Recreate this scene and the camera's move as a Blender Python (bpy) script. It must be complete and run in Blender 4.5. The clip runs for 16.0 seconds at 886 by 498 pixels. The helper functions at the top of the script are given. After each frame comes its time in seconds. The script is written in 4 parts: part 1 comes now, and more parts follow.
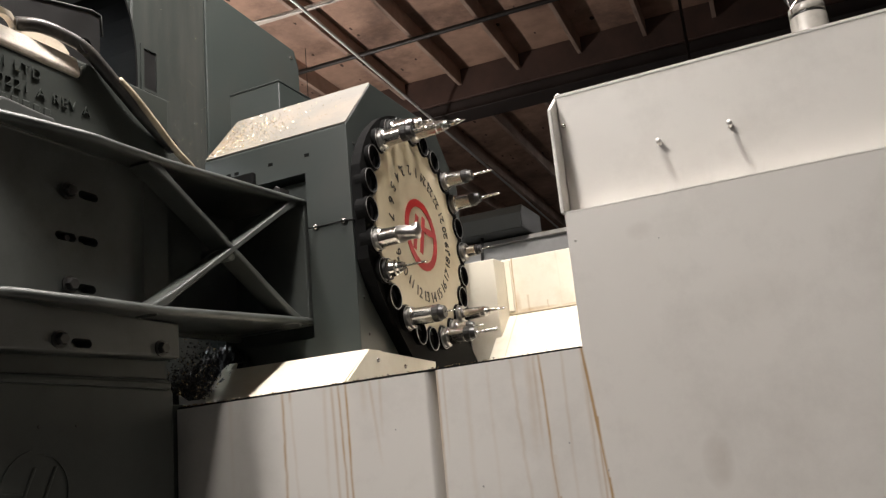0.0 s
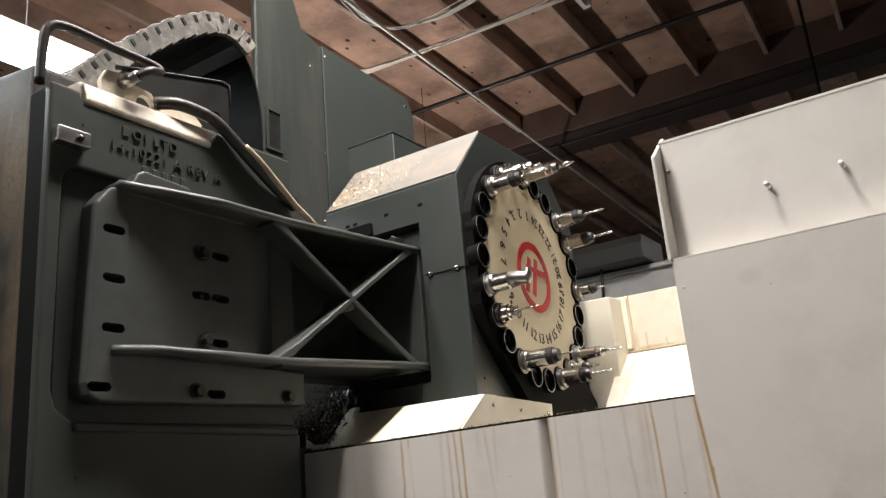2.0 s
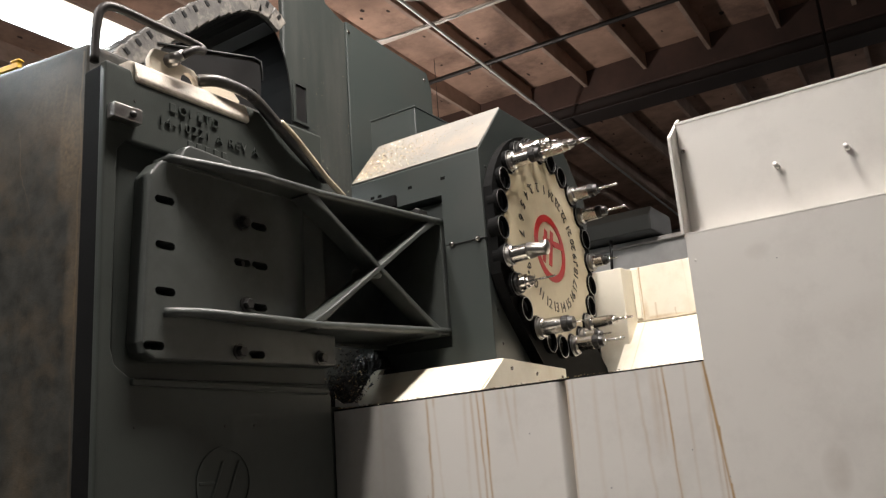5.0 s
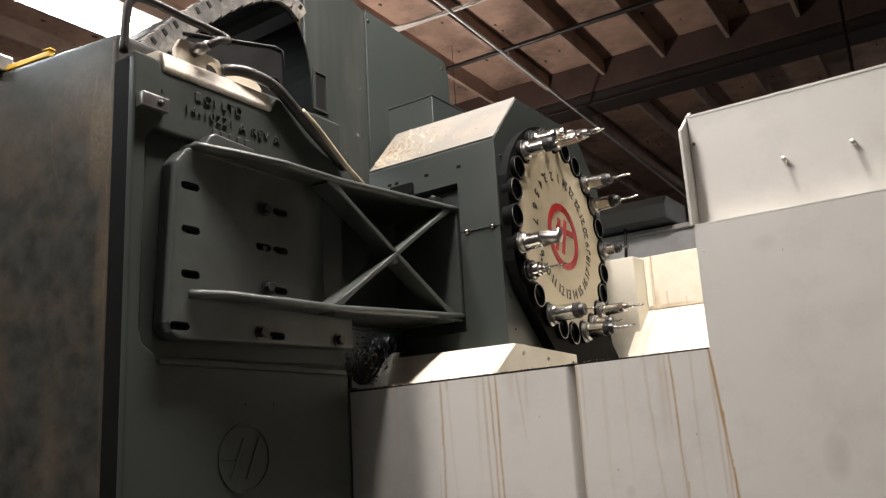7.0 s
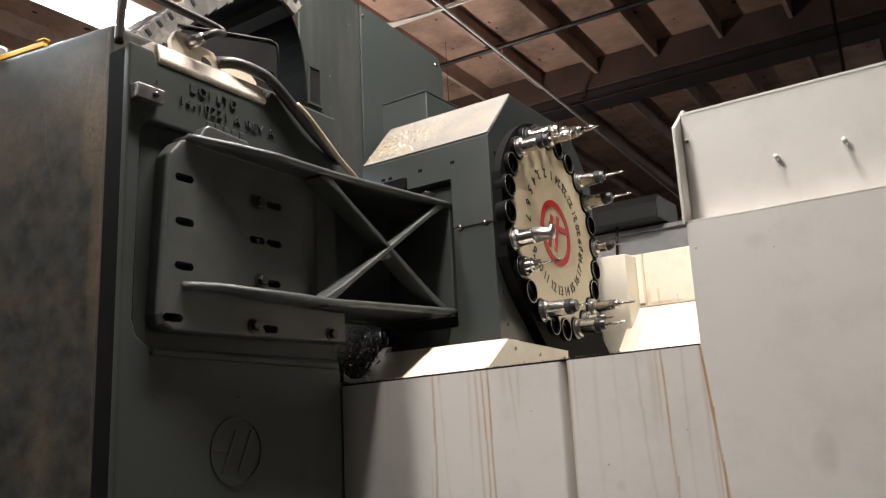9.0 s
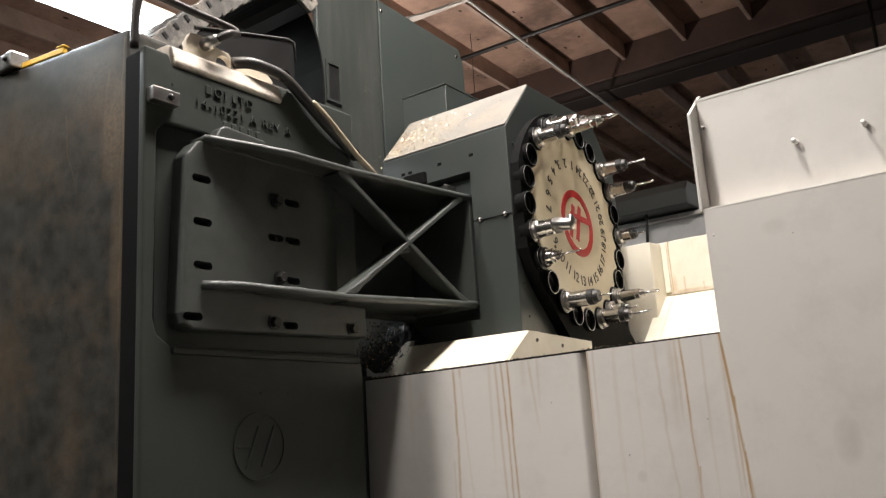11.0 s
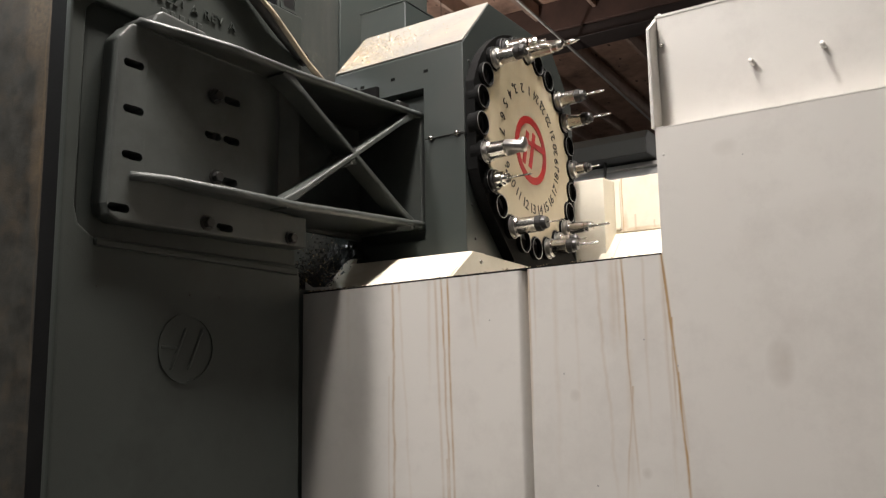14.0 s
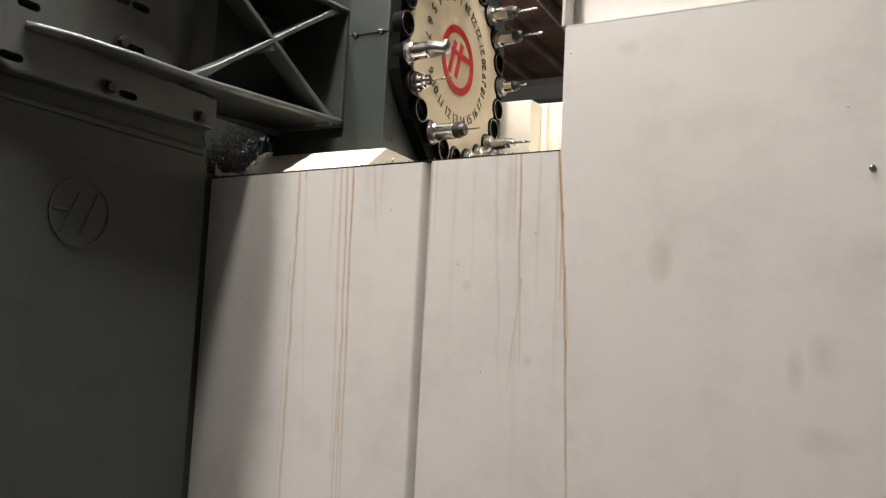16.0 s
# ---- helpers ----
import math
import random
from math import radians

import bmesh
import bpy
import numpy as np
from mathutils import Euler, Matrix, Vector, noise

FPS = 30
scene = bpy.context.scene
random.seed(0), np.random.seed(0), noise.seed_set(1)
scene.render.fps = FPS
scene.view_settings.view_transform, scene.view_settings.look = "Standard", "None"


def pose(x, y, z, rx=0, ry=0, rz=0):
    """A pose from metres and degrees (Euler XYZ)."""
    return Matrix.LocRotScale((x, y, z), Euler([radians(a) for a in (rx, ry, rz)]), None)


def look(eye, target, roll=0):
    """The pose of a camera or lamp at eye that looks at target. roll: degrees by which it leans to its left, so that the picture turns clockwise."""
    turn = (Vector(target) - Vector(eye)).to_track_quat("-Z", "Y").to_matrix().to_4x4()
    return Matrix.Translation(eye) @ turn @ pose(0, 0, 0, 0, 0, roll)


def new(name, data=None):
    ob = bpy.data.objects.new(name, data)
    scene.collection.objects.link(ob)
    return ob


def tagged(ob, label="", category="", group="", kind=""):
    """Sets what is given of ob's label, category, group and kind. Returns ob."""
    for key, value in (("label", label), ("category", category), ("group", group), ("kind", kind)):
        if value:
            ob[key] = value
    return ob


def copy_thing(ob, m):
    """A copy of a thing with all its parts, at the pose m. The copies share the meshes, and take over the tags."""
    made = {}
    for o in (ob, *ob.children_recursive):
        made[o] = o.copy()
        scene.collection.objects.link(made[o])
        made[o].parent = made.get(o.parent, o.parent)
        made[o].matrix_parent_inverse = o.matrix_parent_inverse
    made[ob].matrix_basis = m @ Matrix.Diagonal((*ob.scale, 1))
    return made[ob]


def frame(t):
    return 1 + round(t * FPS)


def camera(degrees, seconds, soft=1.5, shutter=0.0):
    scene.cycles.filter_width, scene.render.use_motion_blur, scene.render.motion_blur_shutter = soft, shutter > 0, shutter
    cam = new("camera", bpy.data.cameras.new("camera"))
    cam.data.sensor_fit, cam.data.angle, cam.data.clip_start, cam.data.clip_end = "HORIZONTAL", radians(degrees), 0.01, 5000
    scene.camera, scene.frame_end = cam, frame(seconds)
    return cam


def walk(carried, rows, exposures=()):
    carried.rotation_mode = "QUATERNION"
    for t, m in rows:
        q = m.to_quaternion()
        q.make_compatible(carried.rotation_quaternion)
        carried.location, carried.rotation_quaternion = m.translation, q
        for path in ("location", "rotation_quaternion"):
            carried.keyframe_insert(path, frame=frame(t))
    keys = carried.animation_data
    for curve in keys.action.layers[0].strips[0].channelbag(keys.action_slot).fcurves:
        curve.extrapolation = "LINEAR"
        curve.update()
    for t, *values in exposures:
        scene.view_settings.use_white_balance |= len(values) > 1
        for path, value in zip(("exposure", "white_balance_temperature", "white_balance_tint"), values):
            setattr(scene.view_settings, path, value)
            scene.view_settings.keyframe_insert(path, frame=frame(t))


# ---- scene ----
cam = camera(57.0, 16.0, 1.35)
PATH = [
    (0, (0.42, -1.586, 1.495), (-0.365, 0.196, 1.953), -5.5),
    (0.5, (0.439, -1.601, 1.511), (-0.401, 0.145, 2.008), -5.1),
    (1, (0.452, -1.618, 1.518), (-0.449, 0.088, 2.043), -4.8),
    (1.5, (0.461, -1.625, 1.523), (-0.504, 0.041, 2.065), -4.8),
    (2, (0.48, -1.624, 1.529), (-0.551, -0.001, 2.078), -5.1),
    (2.5, (0.491, -1.619, 1.525), (-0.588, -0.025, 2.069), -4.8),
    (3, (0.494, -1.616, 1.525), (-0.597, -0.029, 2.063), -4.8),
    (3.5, (0.492, -1.645, 1.526), (-0.583, -0.044, 2.058), -5.0),
    (4, (0.495, -1.689, 1.521), (-0.563, -0.071, 2.032), -4.7),
    (6.5, (0.526, -1.791, 1.499), (-0.56, -0.172, 1.947), -3.5),
    (7, (0.537, -1.799, 1.499), (-0.559, -0.186, 1.943), -3.3),
    (7.5, (0.542, -1.807, 1.497), (-0.56, -0.196, 1.935), -2.9),
    (8, (0.54, -1.811, 1.495), (-0.557, -0.197, 1.932), -2.5),
    (8.5, (0.536, -1.812, 1.495), (-0.549, -0.19, 1.932), -2.5),
    (9, (0.534, -1.806, 1.491), (-0.545, -0.18, 1.928), -2.9),
    (9.2, (0.539, -1.81, 1.496), (-0.547, -0.19, 1.936), -3.0),
    (11.3, (0.579, -1.769, 1.49), (-0.582, -0.193, 1.9), -3.6),
    (11.5, (0.583, -1.758, 1.481), (-0.583, -0.182, 1.876), -3.5),
    (12, (0.576, -1.738, 1.461), (-0.586, -0.15, 1.818), -3.2),
    (12.5, (0.575, -1.708, 1.447), (-0.572, -0.102, 1.773), -2.6),
    (13, (0.573, -1.704, 1.438), (-0.558, -0.084, 1.748), -1.8),
    (13.5, (0.568, -1.706, 1.431), (-0.541, -0.07, 1.735), -1.4),
    (14, (0.559, -1.699, 1.409), (-0.529, -0.047, 1.707), -1.0),
    (14.5, (0.581, -1.688, 1.385), (-0.495, -0.025, 1.667), -0.5),
    (15, (0.614, -1.669, 1.347), (-0.429, 0.018, 1.608), 0.9),
    (15.5, (0.641, -1.65, 1.303), (-0.358, 0.068, 1.531), 2.1),
    (16, (0.653, -1.636, 1.27), (-0.335, 0.095, 1.445), 2.9),
]
walk(cam, [(t, look(eye, target, roll)) for t, eye, target, roll in PATH], [(0.0, 0.12), (9.0, 0.15), (12.5, 0.22), (14.0, 0.3), (15.0, 0.48), (16.0, 0.52)])


# ---------- world and light ----------
world = bpy.data.worlds.new("hall_world")
scene.world = world
world.use_nodes = True
world.node_tree.nodes["Background"].inputs[0].default_value = (0.9, 0.95, 1.0, 1)
world.node_tree.nodes["Background"].inputs[1].default_value = 0.02


def area_lamp(name, loc, target, sx, sy, watts, colour):
    d = bpy.data.lights.new(name, "AREA")
    d.shape, d.size, d.size_y, d.energy, d.color = "RECTANGLE", sx, sy, watts, colour
    ob = new(name, d)
    ob.matrix_world = look(loc, target)
    return ob


WARM = (1.0, 0.928, 0.872)
COOL = (0.9, 0.97, 1.0)
# strip lights and added fill shine down; uplights are added to brighten the roof
area_lamp("strip_and_fill_light", (-1.45, -3.0, 4.55), (-1.45, -2.99, 0), 0.3, 1.5, 146, WARM)
area_lamp("strip_and_fill_light", (-0.35, -0.15, 4.55), (-0.35, -0.14, 0), 0.3, 1.5, 190, WARM)
area_lamp("strip_and_fill_light", (-1.95, -0.65, 2.96), (-1.95, -0.64, 0), 0.14, 1.2, 22, COOL)
# two added fill lamps for the hall, out of view
area_lamp("strip_and_fill_light", (4.5, -5.0, 4.55), (4.5, -4.99, 0), 0.4, 2.4, 3, WARM)
area_lamp("strip_and_fill_light", (-0.2, 9.8, 4.55), (-0.2, 9.81, 0), 0.4, 2.4, 60, WARM)
area_lamp("roof_fill_light", (-1.95, -0.65, 3.14), (-1.95, -0.64, 9), 0.16, 1.2, 7, WARM)
# added lamps of a hidden strip, lighting the roof from the left
area_lamp("roof_fill_light", (-3.4, 3.5, 3.02), (-3.4, 3.51, 9), 0.16, 2.2, 47, WARM)
area_lamp("strip_and_fill_light", (-3.4, 3.5, 2.83), (-3.4, 3.51, 0), 0.14, 2.2, 20, WARM)
area_lamp("roof_fill_light", (-0.35, -0.15, 4.74), (-0.35, -0.14, 9), 0.2, 1.5, 12, WARM)
area_lamp("roof_fill_light", (-0.2, 9.8, 4.74), (-0.2, 9.81, 9), 0.2, 2.4, 4, WARM)


# ---------- materials ----------
def mat(name, col, rough=0.5, metal=0.0, var=0.12, scale=6.0, bump=0.0, bscale=80.0, dirt=None, dirt_amt=0.3, dirt_scale=3.0, rvar=0.12, streak=False, spec=0.5):
    m = bpy.data.materials.new(name)
    m.use_nodes = True
    nt = m.node_tree
    n, l = nt.nodes, nt.links
    b = n["Principled BSDF"]
    b.inputs["Metallic"].default_value = metal
    b.inputs["Specular IOR Level"].default_value = spec
    geo = n.new("ShaderNodeNewGeometry")
    mp = n.new("ShaderNodeMapping")
    l.new(geo.outputs["Position"], mp.inputs[0])
    if streak:
        mp.inputs["Scale"].default_value = (1, 1, 0.12)
    n1 = n.new("ShaderNodeTexNoise")
    n1.inputs["Scale"].default_value = scale
    n1.inputs["Detail"].default_value = 6
    n1.inputs["Roughness"].default_value = 0.65
    l.new(mp.outputs[0], n1.inputs["Vector"])
    r = n.new("ShaderNodeValToRGB")
    r.color_ramp.elements[0].position, r.color_ramp.elements[1].position = 0.3, 0.7
    r.color_ramp.elements[0].color = (*[max(0, c * (1 - var)) for c in col], 1)
    r.color_ramp.elements[1].color = (*[min(1, c * (1 + var)) for c in col], 1)
    l.new(n1.outputs[0], r.inputs[0])
    out = r.outputs[0]
    if dirt:
        n2 = n.new("ShaderNodeTexNoise")
        n2.inputs["Scale"].default_value = dirt_scale
        n2.inputs["Detail"].default_value = 8
        n2.inputs["Roughness"].default_value = 0.7
        l.new(mp.outputs[0], n2.inputs["Vector"])
        r2 = n.new("ShaderNodeValToRGB")
        r2.color_ramp.elements[0].position, r2.color_ramp.elements[1].position = 0.48, 0.72
        r2.color_ramp.elements[0].color = (0, 0, 0, 1)
        r2.color_ramp.elements[1].color = (dirt_amt,) * 3 + (1,)
        l.new(n2.outputs[0], r2.inputs[0])
        mx = n.new("ShaderNodeMix")
        mx.data_type = "RGBA"
        l.new(r2.outputs[0], mx.inputs[0])
        l.new(out, mx.inputs[6])
        mx.inputs[7].default_value = (*dirt, 1)
        out = mx.outputs[2]
    l.new(out, b.inputs["Base Color"])
    n3 = n.new("ShaderNodeTexNoise")
    n3.inputs["Scale"].default_value = bscale
    n3.inputs["Detail"].default_value = 4
    l.new(geo.outputs["Position"], n3.inputs["Vector"])
    mr = n.new("ShaderNodeMapRange")
    mr.inputs[3].default_value, mr.inputs[4].default_value = max(0.02, rough - rvar), min(1, rough + rvar)
    l.new(n1.outputs[0], mr.inputs[0])
    l.new(mr.outputs[0], b.inputs["Roughness"])
    if bump:
        bp = n.new("ShaderNodeBump")
        bp.inputs["Strength"].default_value = 1.0
        bp.inputs["Distance"].default_value = bump
        l.new(n3.outputs[0], bp.inputs["Height"])
        l.new(bp.outputs[0], b.inputs["Normal"])
    return m


def emitter(name, col, power):
    m = bpy.data.materials.new(name)
    m.use_nodes = True
    b = m.node_tree.nodes["Principled BSDF"]
    b.inputs["Base Color"].default_value = (0.8, 0.8, 0.8, 1)
    b.inputs["Emission Color"].default_value = (*col, 1)
    b.inputs["Emission Strength"].default_value = power
    return m


CAST = mat("dark_green_cast_paint", (0.044, 0.050, 0.045), 0.46, 0, 0.2, 5, 0.0004, 300, (0.02, 0.02, 0.018), 0.6, 2.5, spec=0.2)
BRACKET = mat("oily_black_green_cast_paint", (0.054, 0.060, 0.056), 0.46, 0, 0.22, 7, 0.00035, 300, (0.015, 0.015, 0.013), 0.65, 4)
CABINET = mat("worn_cabinet_paint", (0.036, 0.036, 0.032), 0.4, 0, 0.4, 24, 0.0005, 260, (0.12, 0.085, 0.05), 0.42, 9, spec=0.45)
HOUSING = mat("grey_green_sheet_paint", (0.041, 0.049, 0.046), 0.36, 0, 0.08, 3, 0.0002, 300, (0.05, 0.05, 0.045), 0.5, 3)
COVER = mat("grey_green_cover_paint", (0.031, 0.036, 0.033), 0.4, 0, 0.1, 3, 0.0003, 300, (0.12, 0.11, 0.1), 0.35, 5, streak=True)
DUST = mat("chip_dusted_paint", (0.6, 0.54, 0.46), 0.6, 0, 0.2, 30, 0.001, 300, (0.2, 0.16, 0.12), 0.6, 12)
# dust, plus the bevel's bright sheen put into a paler base than HOUSING
BEVELTOP = mat("dusty_lit_sheet_paint", (0.23, 0.22, 0.20), 0.4, 0.0, 0.12, 8, 0.0003, 300, (0.36, 0.29, 0.23), 0.6, 7)
CREAM = mat("cream_sheet_paint", (0.8, 0.75, 0.63), 0.4, 0, 0.06, 3, 0.0002, 200, (0.5, 0.38, 0.2), 0.4, 4)
WHITE = mat("white_sheet_paint", (0.7, 0.675, 0.635), 0.38, 0, 0.035, 1.6, 0.00015, 160, (0.4, 0.37, 0.34), 0.34, 3.8)
DISC = mat("cream_disc_laminate", (0.60, 0.525, 0.375), 0.35, 0, 0.06, 10, 0, 100, (0.4, 0.3, 0.17), 0.35, 9)
BLACK = mat("black_plastic", (0.012, 0.012, 0.012), 0.35, 0, 0.2, 10, 0.0003, 200)
RUBBER = mat("black_rubber", (0.006, 0.006, 0.006), 0.8, 0, 0.3, 20, 0.0005, 200, spec=0.08)
SLEEVE = mat("dusty_black_rubber", (0.028, 0.026, 0.024), 0.42, 0, 0.3, 20, 0.0005, 200, (0.2, 0.17, 0.13), 0.4, 12)
INK = mat("black_print", (0.02, 0.018, 0.015), 0.5)
RED = mat("red_print", (0.5, 0.03, 0.03), 0.4, 0, 0.08, 20)
CHROME = mat("bright_steel", (0.5, 0.485, 0.46), 0.2, 1, 0.1, 40, 0.0002, 400, rvar=0.08)
STEEL = mat("dull_steel", (0.36, 0.35, 0.335), 0.34, 1, 0.2, 40, 0.0002, 300)
RING = mat("worn_ring_steel", (0.5, 0.49, 0.47), 0.34, 0.9, 0.2, 40)
DARKSTEEL = mat("oxide_black_steel", (0.035, 0.034, 0.033), 0.36, 0.4, 0.2, 40)
PLASTIC = mat("milky_plastic", (0.62, 0.55, 0.44), 0.5, 0, 0.1, 20, 0, 100, (0.3, 0.22, 0.14), 0.5, 20)
CHAINM = mat("dusty_chain_plastic", (0.075, 0.07, 0.064), 0.55, 0, 0.35, 30, 0.0006, 200, (0.4, 0.36, 0.3), 0.6, 14)
HOSE = mat("pale_hose_rubber", (0.5, 0.42, 0.3), 0.5, 0, 0.2, 20, 0, 100, (0.06, 0.05, 0.04), 0.7, 8)
PLYWOOD = mat("aged_plywood", (0.36, 0.225, 0.165), 0.75, 0, 0.34, 2.2, 0.001, 60, (0.06, 0.035, 0.028), 0.85, 1.6)
JOIST = mat("aged_joist_wood", (0.36, 0.255, 0.2), 0.7, 0, 0.25, 3, 0.001, 60, (0.1, 0.06, 0.05), 0.6, 2)
# darker brown than JOIST, for the band above the beam
LEDGER = mat("dark_ledger_wood", (0.08, 0.046, 0.036), 0.75, 0, 0.3, 3, 0.001, 60)
BEAM = mat("dark_beam_paint", (0.03, 0.022, 0.02), 0.6, 0, 0.3, 4, 0.001, 60)
GALV = mat("galvanised_conduit", (0.6, 0.58, 0.55), 0.38, 0.35, 0.2, 10)
PIPE = mat("black_iron_pipe", (0.03, 0.026, 0.024), 0.45, 0.4, 0.2, 10)
CONCRETE = mat("worn_concrete", (0.05, 0.048, 0.044), 0.7, 0, 0.25, 1.5, 0.001, 40, (0.08, 0.07, 0.06), 0.5, 2)
WALLP = mat("dull_wall_paint", (0.25, 0.24, 0.23), 0.7, 0, 0.15, 1, 0.0008, 60, (0.12, 0.1, 0.09), 0.5, 1.5)
DUCTM = mat("dark_glossy_hose", (0.03, 0.027, 0.025), 0.12, 0, 0.3, 12, 0.001, 30)
BAND = mat("grey_hose_band", (0.2, 0.19, 0.17), 0.45, 0.1, 0.25, 14)
CABLE = mat("white_cable", (0.6, 0.58, 0.55), 0.35, 0, 0.1, 10)
CLEAR = mat("pale_sheet_strip", (0.5, 0.43, 0.38), 0.3, 0, 0.2, 5)
CHIP = mat("brass_and_steel_chips", (0.66, 0.53, 0.33), 0.26, 1, 0.3, 90)
YELLOW = mat("yellow_strap", (0.7, 0.42, 0.03), 0.5)
GREYBOX = mat("grey_unit_paint", (0.6, 0.6, 0.59), 0.5, 0, 0.15, 4)
UNITBODY = mat("grey_green_unit_paint", (0.036, 0.04, 0.037), 0.6, 0, 0.15, 4)
KNOT = mat("dark_knot_wood", (0.04, 0.022, 0.016), 0.8)
TUBE = emitter("lit_tube", (0.9, 0.96, 1.0), 14)


def stained(base, drips, smudges, name="white_sheet_paint_with_coolant_runs", run=(0.40, 0.24, 0.085), smear=(0.33, 0.28, 0.23), grain=22):
    """Adds rust-brown coolant runs to a paint: drips of (x, top, length, half width, strength, wobble),
    and grey hand smudges of (x, z, half width, half height, strength)."""
    m = base.copy()
    m.name = name
    nt = m.node_tree
    n, l = nt.nodes, nt.links
    b = n["Principled BSDF"]
    old = b.inputs["Base Color"].links[0].from_socket
    geo = n.new("ShaderNodeNewGeometry")
    sep = n.new("ShaderNodeSeparateXYZ")
    l.new(geo.outputs["Position"], sep.inputs[0])

    def math_node(op, a, c, clamp=False):
        k = n.new("ShaderNodeMath")
        k.operation, k.use_clamp = op, clamp
        for i, v in enumerate((a, c)):
            if isinstance(v, (int, float)):
                k.inputs[i].default_value = v
            else:
                l.new(v, k.inputs[i])
        return k.outputs[0]

    def wob(seed, scale):
        t = n.new("ShaderNodeTexNoise")
        t.noise_dimensions = "1D"
        t.inputs["Scale"].default_value = scale
        t.inputs["Detail"].default_value = 3
        l.new(math_node("ADD", sep.outputs[2], seed), t.inputs["W"])
        return math_node("SUBTRACT", t.outputs[0], 0.5)
    w1, w2, broken = wob(3.7, 2.2), wob(11.3, 9), wob(23.1, 14)
    total = None
    for i, (x, top, length, half, strength, wobble, *slant) in enumerate(drips):
        off = math_node("MULTIPLY", w1 if i % 2 else w2, wobble * (1 if i % 3 else -1))
        if slant:
            off = math_node("ADD", off, math_node("MULTIPLY", math_node("SUBTRACT", top, sep.outputs[2]), slant[0]))
        d = math_node("ABSOLUTE", math_node("SUBTRACT", math_node("SUBTRACT", sep.outputs[0], x), off), 0)
        core = math_node("SUBTRACT", 1.0, math_node("DIVIDE", d, half), True)
        down = math_node("SUBTRACT", top, sep.outputs[2])
        fade = math_node("SUBTRACT", 1.0, math_node("DIVIDE", down, length), True)
        fade = math_node("MULTIPLY", math_node("POWER", fade, 0.6), math_node("GREATER_THAN", down, 0.0))
        k = math_node("MULTIPLY", math_node("MULTIPLY", core, fade), strength)
        k = math_node("MULTIPLY", k, math_node("ADD", 0.85, math_node("MULTIPLY", broken, 1.1)))
        total = k if total is None else math_node("MAXIMUM", total, k)
    mx = n.new("ShaderNodeMix")
    mx.data_type = "RGBA"
    l.new(math_node("MINIMUM", math_node("MULTIPLY", total, 1.35), 0.92), mx.inputs[0])
    l.new(old, mx.inputs[6])
    mx.inputs[7].default_value = (*run, 1)
    cloud = n.new("ShaderNodeTexNoise")
    cloud.inputs["Scale"].default_value = grain
    cloud.inputs["Detail"].default_value = 5
    l.new(geo.outputs["Position"], cloud.inputs["Vector"])
    grey = None
    for x, z, hw, hh, strength in smudges:
        u = math_node("DIVIDE", math_node("SUBTRACT", sep.outputs[0], x), hw)
        v = math_node("DIVIDE", math_node("SUBTRACT", sep.outputs[2], z), hh)
        q = math_node("ADD", math_node("MULTIPLY", u, u), math_node("MULTIPLY", v, v))
        k = math_node("MULTIPLY", math_node("SUBTRACT", 1.0, q, True), strength)
        grey = k if grey is None else math_node("MAXIMUM", grey, k)
    grey = math_node("MULTIPLY", grey, math_node("MULTIPLY", cloud.outputs[0], 1.7), True)
    mg = n.new("ShaderNodeMix")
    mg.data_type = "RGBA"
    l.new(grey, mg.inputs[0])
    l.new(mx.outputs[2], mg.inputs[6])
    mg.inputs[7].default_value = (*smear, 1)
    l.new(mg.outputs[2], b.inputs["Base Color"])
    return m


